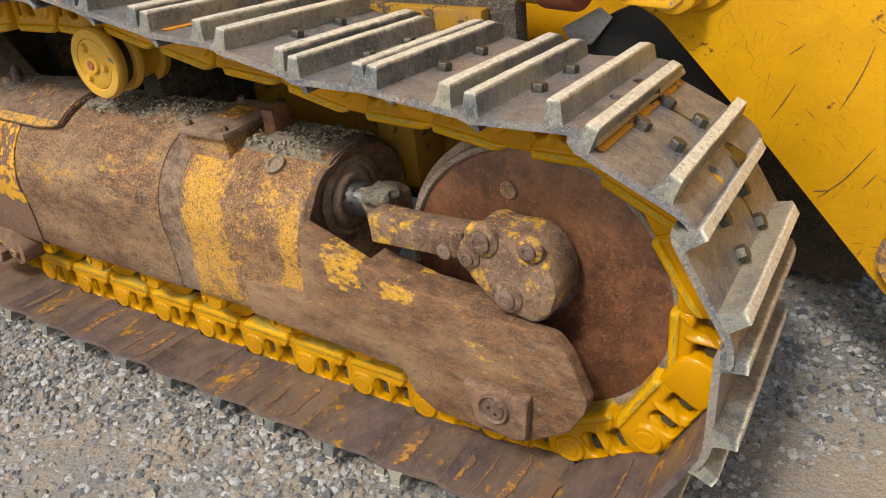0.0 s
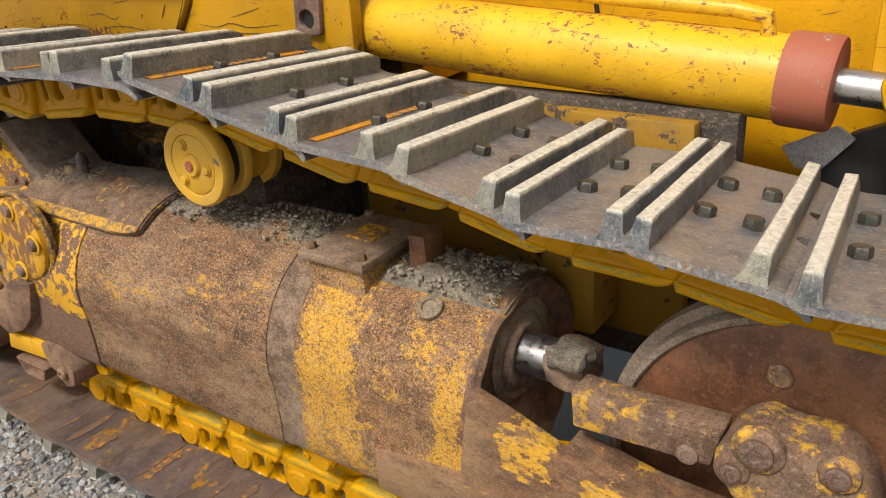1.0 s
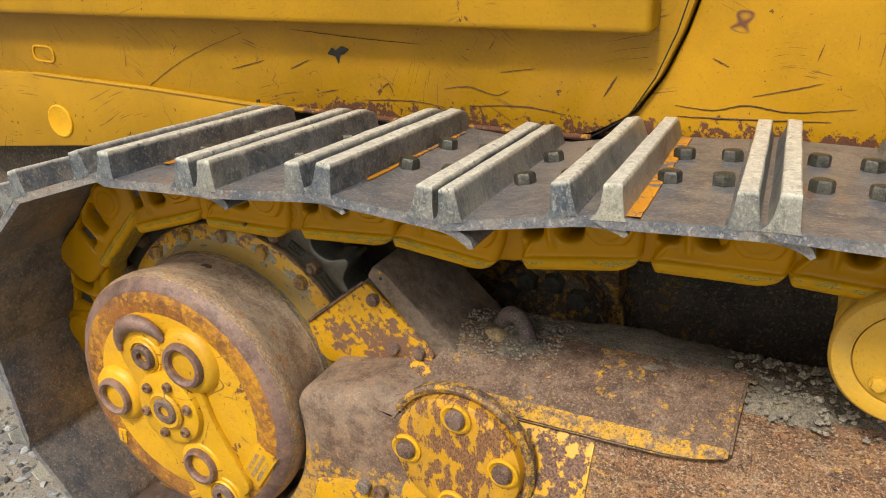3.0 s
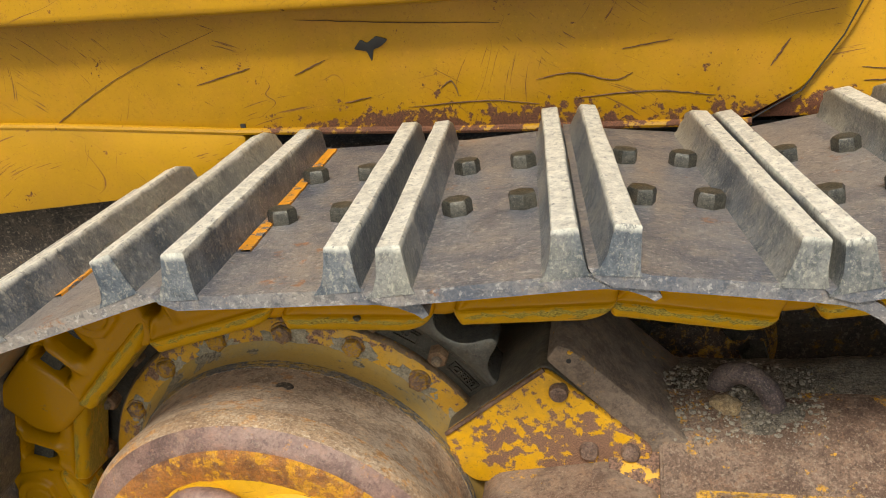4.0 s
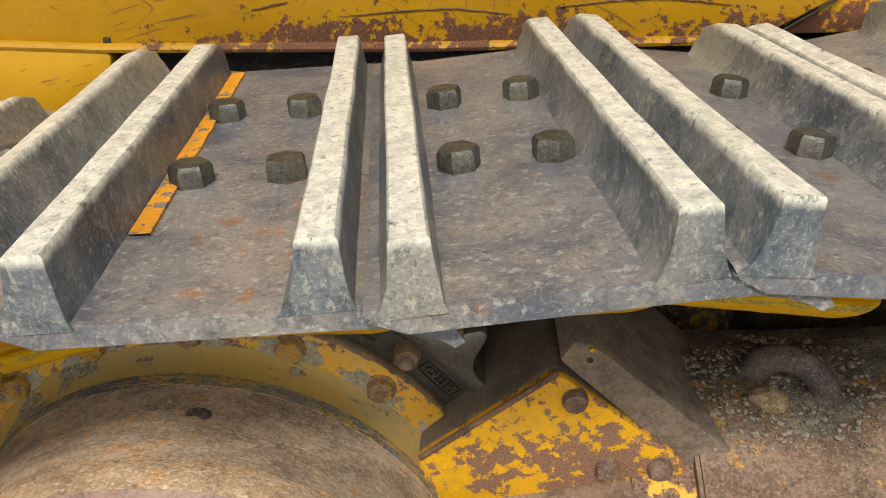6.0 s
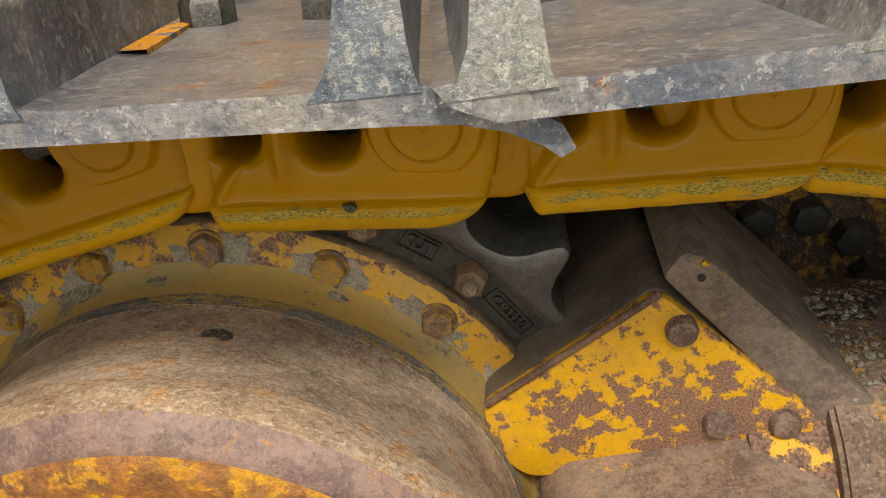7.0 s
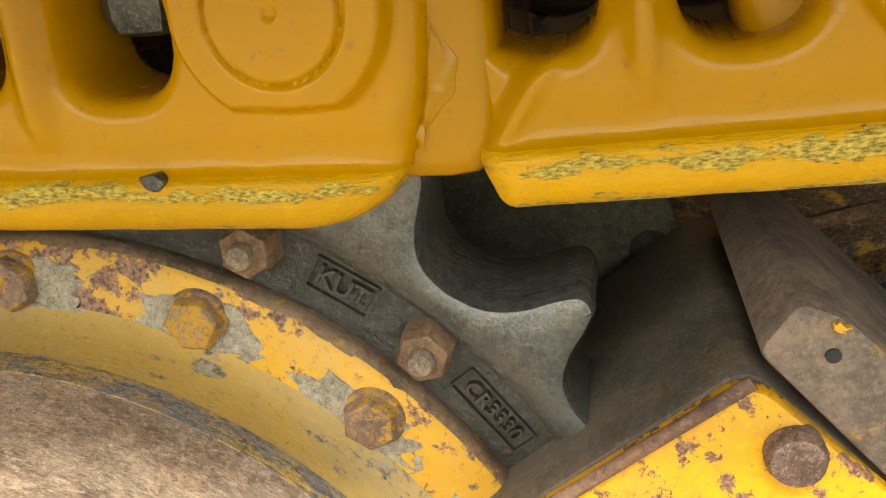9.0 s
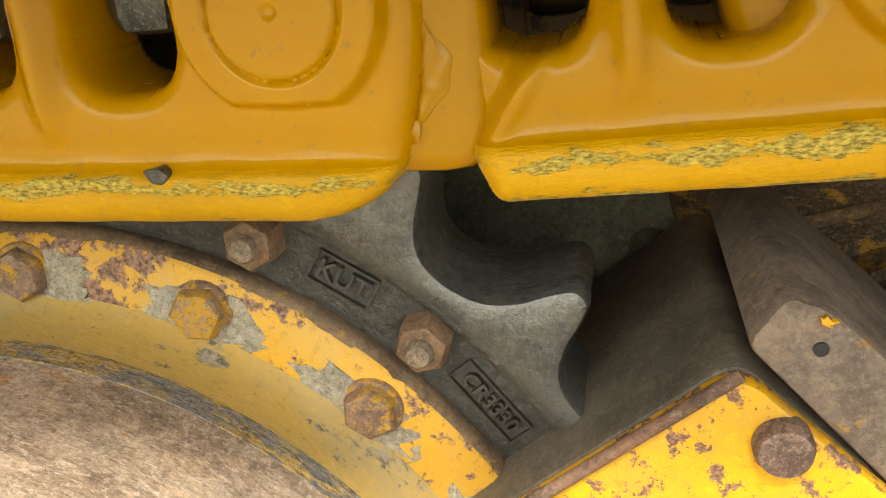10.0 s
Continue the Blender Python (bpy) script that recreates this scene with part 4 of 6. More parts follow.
for dx, dz, r, plug in ((0.054, 0.101, 0.044, False), (-0.040, 0.097, 0.031, True), (-0.140, -0.012, 0.039, False), (0.050, -0.114, 0.037, False), (0.094, -0.168, 0.031, True)):
    c = (sx + dx, hub_face - 0.006, sz + dz)
    drive_part("lobe", turned([(0, -0.004), (r * 1.5, -0.006), (r * 1.38, 0.004), (r * 1.18, 0.010), (0, 0.011)], c, (0, -1, 0), 40), cover_yellow, final_drive, "raised yellow lobe round a boss")
    if plug:
        boss = drive_part("boss", turned([(0, 0.004), (r * 1.05, 0.004), (r * 1.05, 0.012), (r * 0.96, 0.015), (r * 0.88, 0.011), (0, 0.009)], c, (0, -1, 0), 40), cover_yellow, final_drive, "yellow seat of a plug")
        drive_part("plug", turned([(0, 0.004), (r * 0.8, 0.004), (r * 0.8, 0.016), (r * 0.68, 0.021), (r * 0.36, 0.020), (r * 0.3, 0.010), (0, 0.010)], c, (0, -1, 0), 32), bolt_brown, boss, "rusty socket plug")
    else:
        boss = drive_part("boss", turned([(0, -0.004), (r, -0.004), (r * 1.0, 0.014), (r * 0.94, 0.021), (r * 0.8, 0.023), (r * 0.68, 0.019), (r * 0.64, 0.009), (0, 0.008)], c, (0, -1, 0), 40), rim_rust, final_drive, "rust-brown round boss with a sunk middle")
        drive_part("floor", turned([(0, 0.007), (r * 0.6, 0.007), (r * 0.58, 0.010), (0, 0.010)], c, (0, -1, 0), 32), cover_yellow, boss, "yellow sunk middle of a boss")
lug_crest = [(sx - 0.040 + 0.062 * math.cos(radians(a)), hub_face - 0.013, sz + 0.105 + 0.058 * math.sin(radians(a))) for a in range(35, 200, 11)]
drive_part("crest", pipe(lug_crest, [0.006 + 0.010 * math.sin(math.pi * i / 14) for i in range(15)], 12), rim_rust, final_drive, "rust-brown worn crest above a plug")
drive_part("centre_plate", lathe([(0, -0.178), (0.062, -0.178), (0.070, -0.175), (0.073, -0.168), (0.073, -0.15)], sx, sz, 48), cover_yellow, final_drive, "yellow centre cap ringed by small bolts")
drive_part("ring_seat", turned([(0.026, 0), (0.038, 0), (0.038, 0.005), (0.033, 0.009), (0.026, 0.006)], (sx, -0.178, sz), (0, -1, 0), 40), cover_yellow, final_drive)
drive_part("plug", turned([(0, 0), (0.026, 0), (0.026, 0.008), (0.022, 0.012), (0.012, 0.011), (0.010, 0.003), (0, 0.003)], (sx, -0.178, sz), (0, -1, 0), 32), bolt_brown, final_drive, "rusty socket plug")
for i in range(6):
    a = radians(15 + 60 * i)
    drive_part("bolt", capbolt((sx + 0.053 * math.cos(a), -0.178, sz + 0.053 * math.sin(a)), (0, -1, 0), 0.0095, 0.009), bolt_rust, final_drive)

# ---- idler ----
ix, iz = IDLER
idler = thing("front_idler", (ix, 0.09, iz), "dark rust-brown steel idler wheel inside the track", "idler")
part("disc", lathe([(0, 0.040), (0.12, 0.040), (0.2, 0.043), (0.296, 0.044), (0.300, 0.046), (0.300, 0.06)], ix, iz, 96), disc_rust, idler, "smooth rust-brown disc")
part("rim", lathe([(0.296, 0.056), (0.300, 0.040), (0.304, 0.036), (0.314, 0.037), (0.317, 0.045), (0.317, 0.066), (0.333, 0.072), (0.333, 0.108), (0.317, 0.114), (0.317, 0.143), (0.3, 0.146), (0.29, 0.1)], ix, iz, 96), rim_steel, idler, "pale dusty rim worn by the chain")
part("far_disc", lathe([(0, 0.14), (0.3, 0.138), (0.3, 0.12)], ix, iz, 64), disc_rust, idler)

# ---- track frame ----
track_frame = thing("undercarriage", (1.4, 0.1, 0.3), "rusty brown undercarriage tube with worn yellow paint", "undercarriage")


def tube_section(r, y_c, z_c, foot_y, foot_z):
    pts = [(y_c + 0.16, z_c - 0.1), (y_c + r * 0.98, z_c + 0.02)]
    pts += [(y_c + r * math.cos(radians(a)), z_c + r * math.sin(radians(a))) for a in range(15, 205, 10)]
    pts += [(foot_y, z_c - 0.13), (foot_y, foot_z + 0.02), (foot_y + 0.012, foot_z), (foot_y + 0.06, foot_z), (y_c, foot_z + 0.03)]
    return pts


def loft(sections):
    bm = bmesh.new()
    rows = [[bm.verts.new((x, y, z)) for y, z in s] for x, s in sections]
    n = len(rows[0])
    for a, b in zip(rows, rows[1:]):
        for i in range(n):
            bm.faces.new((a[i], a[(i + 1) % n], b[(i + 1) % n], b[i]))
    bm.faces.new(rows[0]), bm.faces.new(rows[-1])
    return bm


rear = [(x, tube_section(0.222, 0.112, 0.540, -0.098, 0.325)) for x in np.linspace(0.62, 1.60, 15)]
part("rear_tube", loft(rear), frame_rust, track_frame, "rust-brown tube with scraped orange-yellow paint", angle=50)
part("weld_ring", loft([(1.596, tube_section(0.2212, 0.112, 0.540, -0.096, 0.325)), (1.62, tube_section(0.209, 0.112, 0.540, -0.092, 0.325)), (1.66, tube_section(0.203, 0.112, 0.538, -0.09, 0.325))]), weld_brown, track_frame, "grey weld band round the tube", angle=50)
front = [(x, tube_section(0.203, 0.112, 0.536, -0.09, 0.322)) for x in np.linspace(1.655, 2.078, 9)]
part("front_tube", loft(front), front_rust, track_frame, "yellow and rust front end of the tube", angle=50)
# open front end of the tube; its inner shade is a dark disc
mouth = turned([(0.168, -0.02), (0.170, -0.006), (0.19, -0.004), (0.204, -0.012), (0.207, 0.004), (0.197, 0.014), (0.178, 0.013), (0.165, 0.004)], (2.078, 0.112, 0.536), (1, 0, 0), 64)
part("mouth_ring", roughened(mouth, 0.006, 26), plate_brown, track_frame, "mud-caked rim of the open tube end")
part("mouth_hole", turned([(0, 0.002), (0.17, 0.002), (0.18, -0.006), (0, -0.006)], (2.062, 0.112, 0.536), (1, 0, 0), 40), dark_frame, track_frame, "dark disc painted for the shade inside the tube")
guide = [(1.86, 0.325), (2.335, 0.306), (2.36, 0.25), (2.415, 0.217), (2.55, 0.212), (2.65, 0.220), (2.748, 0.283), (2.785, 0.342), (2.793, 0.378), (2.752, 0.475), (2.722, 0.508), (2.573, 0.520), (2.407, 0.530), (2.26, 0.562), (2.155, 0.603), (2.085, 0.626), (2.06, 0.44), (1.86, 0.42)]
part("guide_plate", slab(corner_loop(guide, 0.012), -0.098, -0.062, 0.004), plate_rust, track_frame, "brown guide plate beside the idler with yellow paint squares")
part("guide_flange", slab(corner_loop([(2.26, 0.548), (2.407, 0.516), (2.573, 0.506), (2.625, 0.502), (2.63, 0.518), (2.573, 0.5225), (2.407, 0.5325), (2.26, 0.5645)], 0.004), -0.0955, -0.012, 0.003), plate_rust, track_frame, "folded upper edge of the guide plate")
part("guide_block", slab(corner_loop([(2.512, 0.352), (2.672, 0.354), (2.662, 0.247), (2.635, 0.236), (2.545, 0.250)], 0.010), -0.124, -0.09, 0.006), plate_brown, track_frame, "brown block with a round plug")
part("plug", turned([(0, -0.002), (0.036, -0.002), (0.036, 0.006), (0.033, 0.010), (0.028, 0.004), (0.025, 0.003), (0.023, 0.009), (0, 0.011)], (2.592, -0.124, 0.310), (0, -1, 0), 36), bolt_brown, track_frame, "round greasy plug with two sockets")
# Flat black discs painted as the shade in two sockets.
for dx, dz in ((-0.008, 0.006), (0.008, -0.006)):
    part("socket", turned([(0, 0), (0.004, 0), (0.004, 0.0006), (0, 0.0006)], (2.592 + dx, -0.135, 0.310 + dz), (0, -1, 0), 12), black_rubber, track_frame)
part("tube_bolt", turned([(0, 0), (0.026, 0), (0.026, 0.008), (0.022, 0.011), (0.016, 0.011), (0.014, 0.006), (0, 0.006)], (1.946, 0.004, 0.709), (0, -0.525, 0.851), 32), plug_steel, track_frame, "rusty filler plug")

# recoil rod and yoke
yoke = thing("idler_yoke", (2.4, 0.0, 0.5), "dirty rust and yellow idler yoke with a short bright rod", "idler yoke")
part("rod", turned([(0, -0.1), (0.042, -0.1), (0.042, 0.085), (0, 0.085)], (2.075, 0.095, 0.610), (1, 0, 0), 40), chrome, yoke, "bare shiny steel rod")
part("collar", turned([(0.041, 0), (0.105, 0), (0.108, 0.012), (0.09, 0.018), (0.08, 0.012), (0.066, 0.024), (0.058, 0.026), (0.044, 0.02)], (2.072, 0.1, 0.607), (1, 0, 0), 40), cast_rust, yoke, "muddy seal collar")
part("rod_head", roughened(box((2.150, 0.05, 0.575), (2.235, 0.15, 0.650), 0.022, 3), 0.010, 30, 2), cast_rust, yoke, "muddy rod head")
part("mud_clod", roughened(box((2.165, 0.03, 0.635), (2.24, 0.10, 0.668), 0.014, 2), 0.010, 40, 2), soil, yoke, "dried mud on the rod head")
part("arm", slab(corner_loop([(2.266, 0.674), (2.377, 0.672), (2.510, 0.677), (2.498, 0.615), (2.384, 0.610), (2.271, 0.606)], 0.006), -0.066, 0.0, 0.006), hub_rust, yoke, "rusty bar with specks of yellow paint")
part("bearing_cap", roughened(slab(corner_loop([(2.503, 0.658), (2.530, 0.691), (2.561, 0.708), (2.592, 0.698), (2.640, 0.703), (2.686, 0.690), (2.717, 0.651), (2.727, 0.604), (2.714, 0.551), (2.680, 0.517), (2.635, 0.522), (2.587, 0.533), (2.552, 0.567), (2.524, 0.600), (2.502, 0.618)], 0.022), -0.084, 0.03, 0.016), 0.0025, 40), hub_rust, yoke, "battered rust and yellow bearing cap")
part("shaft", turned([(0, 0), (0.07, 0), (0.07, 0.06), (0, 0.06)], (2.65, 0.05, 0.57), (0, -1, 0), 32), dark_frame, yoke)
for (x, z), r in zip([(2.535, 0.641), (2.673, 0.687), (2.618, 0.569), (2.567, 0.686)], (0.020, 0.022, 0.027, 0.030)):
    seat = part("boss", roughened(turned([(0, -0.004), (r * 1.3, -0.004), (r * 1.25, 0.004), (r * 1.05, 0.008), (0, 0.009)], (x, -0.084, z), (0, -1, 0), 28), 0.0012, 60), hub_rust, yoke, "worn round boss on the cap")
    part("bolt", capbolt((x, -0.092, z), (0, -1, 0), r * 0.8, 0.009), bolt_brown, seat, "rusty socket bolt")
for x, z in [(2.463, 0.627)]:
    part("bolt", capbolt((x, -0.066, z), (0, -1, 0), 0.017, 0.006), bolt_brown, yoke, "sunk bolt in the bar")
part("hollow", roughened(turned([(0, 0), (0.02, 0), (0.016, 0.004), (0, 0.005)], (2.56, 0.040, 0.735), (0, -1, 0), 20), 0.003, 60), cast_rust, idler, "muddy plug in the disc")

# ---- carrier roller ----
carrier = thing("carrier_roller", (1.346, 0.06, 0.905), "dull yellow carrier roller with a round bolted cap", "roller")
cx, cz = 1.346, 0.905
part("front_flange", lathe([(0, 0.004), (0.066, 0.004), (0.068, -0.004), (0.074, -0.006), (0.091, -0.004), (0.096, 0.002), (0.096, 0.018), (0.09, 0.03), (0.07, 0.032), (0, 0.032)], cx, cz, 64), roller_yellow, carrier)
part("cap", lathe([(0, -0.006), (0.062, -0.006), (0.066, -0.003), (0.066, 0.006)], cx, cz, 48), roller_yellow, carrier, "yellow cap with raised marks")
part("hub", lathe([(0.012, -0.014), (0.022, -0.014), (0.026, -0.010), (0.027, -0.004)], cx, cz, 32), roller_yellow, carrier)
part("plug", lathe([(0, -0.0175), (0.0105, -0.0175), (0.012, -0.016), (0.012, -0.006)], cx, cz, 24), primer_red, carrier, "small red plug")
for a in (88, 205, 330):
    part("lug", turned([(0, 0), (0.0135, 0), (0.0125, 0.004), (0, 0.005)], (cx + 0.047 * math.cos(radians(a + 25)), -0.005, cz + 0.047 * math.sin(radians(a + 25))), (0, -1, 0), 24), roller_yellow, carrier)
    part("bolt", hexbolt((cx + 0.047 * math.cos(radians(a + 25)), -0.006, cz + 0.047 * math.sin(radians(a + 25))), (0, -1, 0), 0.018, 0.009), roller_yellow, carrier)
part("tread", lathe([(0, 0.03), (0.074, 0.03), (0.074, 0.06), (0, 0.06)], cx, cz, 48), black_rubber, carrier, "black tread between the flanges")
part("inner_flange", lathe([(0, 0.06), (0.09, 0.06), (0.094, 0.066), (0.094, 0.08), (0.06, 0.086), (0.06, 0.12), (0.074, 0.122), (0.074, 0.15), (0.094, 0.152), (0.094, 0.17), (0, 0.17)], cx, cz, 48), roller_yellow, carrier)
part("bracket", box((cx - 0.04, 0.15, 0.72), (cx + 0.04, 0.36, 0.95), 0.01), dark_frame, carrier, "dark oily bracket")

# ---- track rollers under the frame ----
for k in range(6):
    x = 0.86 + 0.262 * k
    roller = thing("track_roller", (x, 0.05, 0.2), "yellow track roller under the frame", "roller", "track rollers")
    part("body", lathe([(0, 0.012), (0.05, 0.012), (0.085, 0.016), (0.098, 0.022), (0.098, 0.034), (0.08, 0.04), (0.08, 0.14), (0.098, 0.146), (0.098, 0.16), (0, 0.16)], x, 0.285, 40), chain_yellow, roller)
    part("end_collar", lathe([(0, -0.052), (0.044, -0.052), (0.05, -0.046), (0.05, 0.015)], x, 0.295, 32), chain_yellow, roller)
    for dx in (-0.03, 0.03):
        part("bolt", capbolt((x + dx, -0.052, 0.278), (0, -1, 0), 0.01, 0.006), chain_yellow, roller)

# ---- machine body behind the track ----
main_frame = thing("main_frame", (1.0, 0.5, 0.45), "dark oily steel main frame behind the track", "machine frame")
part("side_wall", box((-1.2, 0.47, 0.42), (2.35, 0.53, 1.0), 0.01), dark_frame, main_frame)
# Plain block added behind the panels; it also stops light leaking through.
part("hull", box((-1.5, 0.54, 0.42), (1.38, 1.95, 1.62), 0.03), dark_frame, main_frame, "plain dark block that closes the machine behind the side panels")
part("floor_plate", box((-0.9, 0.36, 0.42), (1.9, 0.52, 0.46), 0.01), dark_frame, main_frame)

rear_fender = thing("rear_fender", (-0.2, 0.42, 1.02), "scratched yellow side panel above the track", "side panel")
panel = corner_loop([(-1.6, 1.08), (-0.6, 1.078), (0.0, 1.046), (0.72, 1.035), (0.80, 1.05), (0.87, 1.09), (0.92, 1.16), (0.955, 1.24), (0.98, 1.32), (1.02, 1.7), (-1.6, 1.7)], 0.02)
part("panel", slab(panel, 0.392, 0.43, 0.004), panel_yellow, rear_fender, "scratched yellow sheet with a rusty lower edge")
part("upper_panel", box((-1.6, 0.325, 1.243), (0.915, 0.400, 1.75), 0.014, 3), fender_yellow, rear_fender, "yellow panel that stands proud")
lower = corner_loop([(-1.6, 0.80), (-0.06, 0.95), (0.02, 1.0), (0.03, 1.045), (0.0, 1.05), (-0.6, 1.085), (-1.6, 1.085)], 0.01)
part("lower_panel", slab(lower, 0.385, 0.42, 0.004), fender_yellow, rear_fender)

side_plate = thing("frame_side_plate", (1.2, 0.42, 1.03), "yellow frame plate with a rusty lifting lug", "side panel")
part("plate", slab(corner_loop([(0.80, 1.04), (1.47, 1.04), (1.47, 1.7), (0.95, 1.7), (0.985, 1.32), (0.96, 1.24), (0.925, 1.16), (0.875, 1.088)], 0.01), 0.412, 0.452, 0.004), plate_yellow, side_plate)
lug = part("lug", slab(corner_loop([(1.305, 1.105), (1.385, 1.105), (1.395, 1.27), (1.315, 1.27)], 0.012), 0.395, 0.415, 0.004, [ring(1.345, 1.142, 0.023, 24)]), rim_rust, side_plate, "rusty lug with a hole")
# Black disc behind the lug: the hole's shade is put into the colour.
part("hole", turned([(0, 0), (0.03, 0), (0.03, 0.004), (0, 0.004)], (1.345, 0.4125, 1.142), (0, -1, 0), 24), black_rubber, lug, "black disc painted as the shade in the lug's hole")
part("bolt", hexbolt((1.353, 0.395, 1.239), (0, -1, 0), 0.034, 0.018), rim_steel, lug)

cylinder = thing("hydraulic_cylinder", (1.9, 0.55, 1.0), "yellow hydraulic cylinder with chipped paint and a red gland", "hydraulic cylinder")
c0, c1 = Vector((1.41, 0.535, 1.115)), Vector((2.62, 0.535, 1.050))
along = (c1 - c0).normalized()
part("barrel", turned([(0, 0.0), (0.06, 0.0), (0.078, 0.02), (0.08, 0.05), (0.08, 1.0), (0, 1.0)], c0, along, 48), cyl_yellow, cylinder)
part("gland", turned([(0, 1.0), (0.086, 1.0), (0.088, 1.008), (0.088, 1.085), (0.084, 1.092), (0, 1.092)], c0, along, 48), primer_red, cylinder, "faded red gland")
part("rod", turned([(0, 1.09), (0.032, 1.09), (0.032, 1.25), (0, 1.25)], c0, along, 32), chrome, cylinder, "bright chrome rod")
part("rod_eye", slab(corner_loop([(2.575, 1.085), (2.60, 1.105), (2.68, 1.112), (2.765, 1.095), (2.79, 1.05), (2.785, 1.01), (2.745, 0.985), (2.66, 1.0), (2.59, 1.03)], 0.02), 0.455, 0.56, 0.014, [ring(2.713, 1.04, 0.02, 24)]), body_yellow, cylinder, "yellow rod eye with a pin hole")
part("pin_keeper", slab(corner_loop([(2.597, 1.062), (2.615, 1.085), (2.735, 1.083), (2.763, 1.06), (2.76, 1.025), (2.735, 1.005), (2.62, 1.012), (2.598, 1.035)], 0.008), 0.447, 0.458, 0.002, [ring(2.713, 1.04, 0.0205, 24)]), keeper_yellow, cylinder, "worn grey and yellow keeper plate")
part("bolt", hexbolt((2.627, 0.447, 1.043), (0, -1, 0), 0.028, 0.014), rim_steel, cylinder, "grey hexagon bolt with a washer")
# Solid black plug set back in the pin hole to paint its shade.
part("pin_end", turned([(0, -0.08), (0.019, -0.08), (0.019, -0.03), (0, -0.03)], (2.713, 0.44, 1.04), (0, -1, 0), 24), black_rubber, cylinder, "black plug painted as the shade in the hollow pin end")
part("oil_pipe", pipe([c0 + Vector((0.1, -0.01, 0.115)), c0 + Vector((0.5, -0.01, 0.09)), c0 + along * 0.9 + Vector((0, -0.01, 0.118)), c0 + along * 0.96 + Vector((0, -0.01, 0.11)), c0 + along * 0.965 + Vector((0, -0.01, 0.07))], 0.016, 16), cyl_yellow, cylinder, "thin yellow oil pipe")

loader_arm = thing("loader_arm", (3.2, 0.6, 0.3), "scratched yellow steel loader arm plate", "loader arm")
part("plate", slab(corner_loop([(2.55, 1.035), (2.60, 1.0), (2.68, 0.955), (2.933, 0.69), (3.255, 0.33), (3.5, 0.05), (4.3, 0.2), (4.2, 1.2), (3.4, 1.9), (2.55, 1.9)], 0.02), 0.54, 0.60, 0.005), body_yellow, loader_arm)
part("boss_pad", slab(corner_loop([(2.58, 1.16), (2.72, 1.19), (2.80, 1.17), (2.845, 1.10), (2.835, 1.02), (2.79, 0.985), (2.72, 0.975), (2.6, 1.0)], 0.04), 0.525, 0.545, 0.008), body_yellow, loader_arm, "raised yellow pad round the pin")
part("pin_boss", turned([(0, -0.01), (0.085, -0.01), (0.085, 0.02), (0.075, 0.03), (0.05, 0.03), (0.045, 0.02), (0, 0.02)], (3.27, 0.54, 0.475), (0, -1, 0), 40), cast_rust, loader_arm, "rusty round pin boss")

body_wall = thing("engine_side", (1.8, 0.9, 1.0), "yellow engine side panel behind the cylinder", "side panel")
part("panel", box((1.4, 0.80, 0.72), (2.62, 0.84, 1.7), 0.005), body_yellow, body_wall)

# ---- guard, castings and covers between the final drive and the tube ----
guard = thing("sprocket_guard", (0.52, 0.1, 0.70), "chipped yellow and rusty guard plate beside the sprocket", "guard")
guard_line = [(0.394, 0.763), (0.524, 0.868), (0.655, 0.752), (0.635, 0.712), (0.43, 0.69), (0.405, 0.715)]
part("box", slab(corner_loop(guard_line, 0.012), 0.022, 0.22, 0.004), guard_steel, guard, "dark grey folded steel box")
part("face", slab(corner_loop(guard_line, 0.012), 0.008, 0.0205, 0.003), chip_yellow, guard, "bright yellow face with flaked paint")
part("flange", slab(corner_loop([(0.526, 0.876), (0.540, 0.898), (0.558, 0.891), (0.70, 0.757), (0.685, 0.722), (0.652, 0.745)], 0.006), 0.016, 0.20, 0.003), guard_edge, guard, "dusty folded edge")
for x, z in ((0.541, 0.838), (0.576, 0.752), (0.626, 0.752)):
    part("bolt", turned([(0, -0.003), (0.0118, -0.003), (0.0118, 0.005), (0.0103, 0.009), (0.006, 0.010), (0, 0.010)], (x, 0.008, z), (0, -1, 0), 20), bolt_brown, guard, "rusty bolt head")

# No hole is cut; a black disc paints its shade.
part("hole", turned([(0, -0.002), (0.0030, -0.002), (0.0030, 0.0006), (0, 0.0006)], (0.5535, 0.0155, 0.876), (0, -1, 0), 16), black_rubber, guard, "small black disc painted as the shade of a hole")
part("seam", pipe([(0.545, 0.402, 0.772), (0.60, 0.402, 0.786), (0.69, 0.402, 0.811), (0.84, 0.402, 0.85)], 0.006, 10), flake_rust, main_frame, "rusty seam on the plate behind")
fleck = slab(corner_loop([(0.5515, 0.8900), (0.5530, 0.8893), (0.5545, 0.8912), (0.5560, 0.8890), (0.5583, 0.8887), (0.5560, 0.8872), (0.5565, 0.8858), (0.5540, 0.8868), (0.5522, 0.8872)], 0.0003), 0.0135, 0.0168, 0.0004)
part("paint_fleck", roughened(fleck, 0.0009, 300), chip_yellow, guard, "fleck of yellow paint")
part("weld", pipe([(0.398, 0.006, 0.768), (0.43, 0.006, 0.794), (0.47, 0.006, 0.826), (0.50, 0.006, 0.850), (0.524, 0.0075, 0.868)], 0.0030, 10), plate_brown, guard, "dark welded edge of the face")
support = thing("final_drive_support", (0.5, -0.02, 0.36), "grey-brown steel casting between final drive and track frame", "casting")
arc = [(sx + 0.266 * math.cos(radians(a)), sz + 0.266 * math.sin(radians(a))) for a in range(14, -72, -8)]
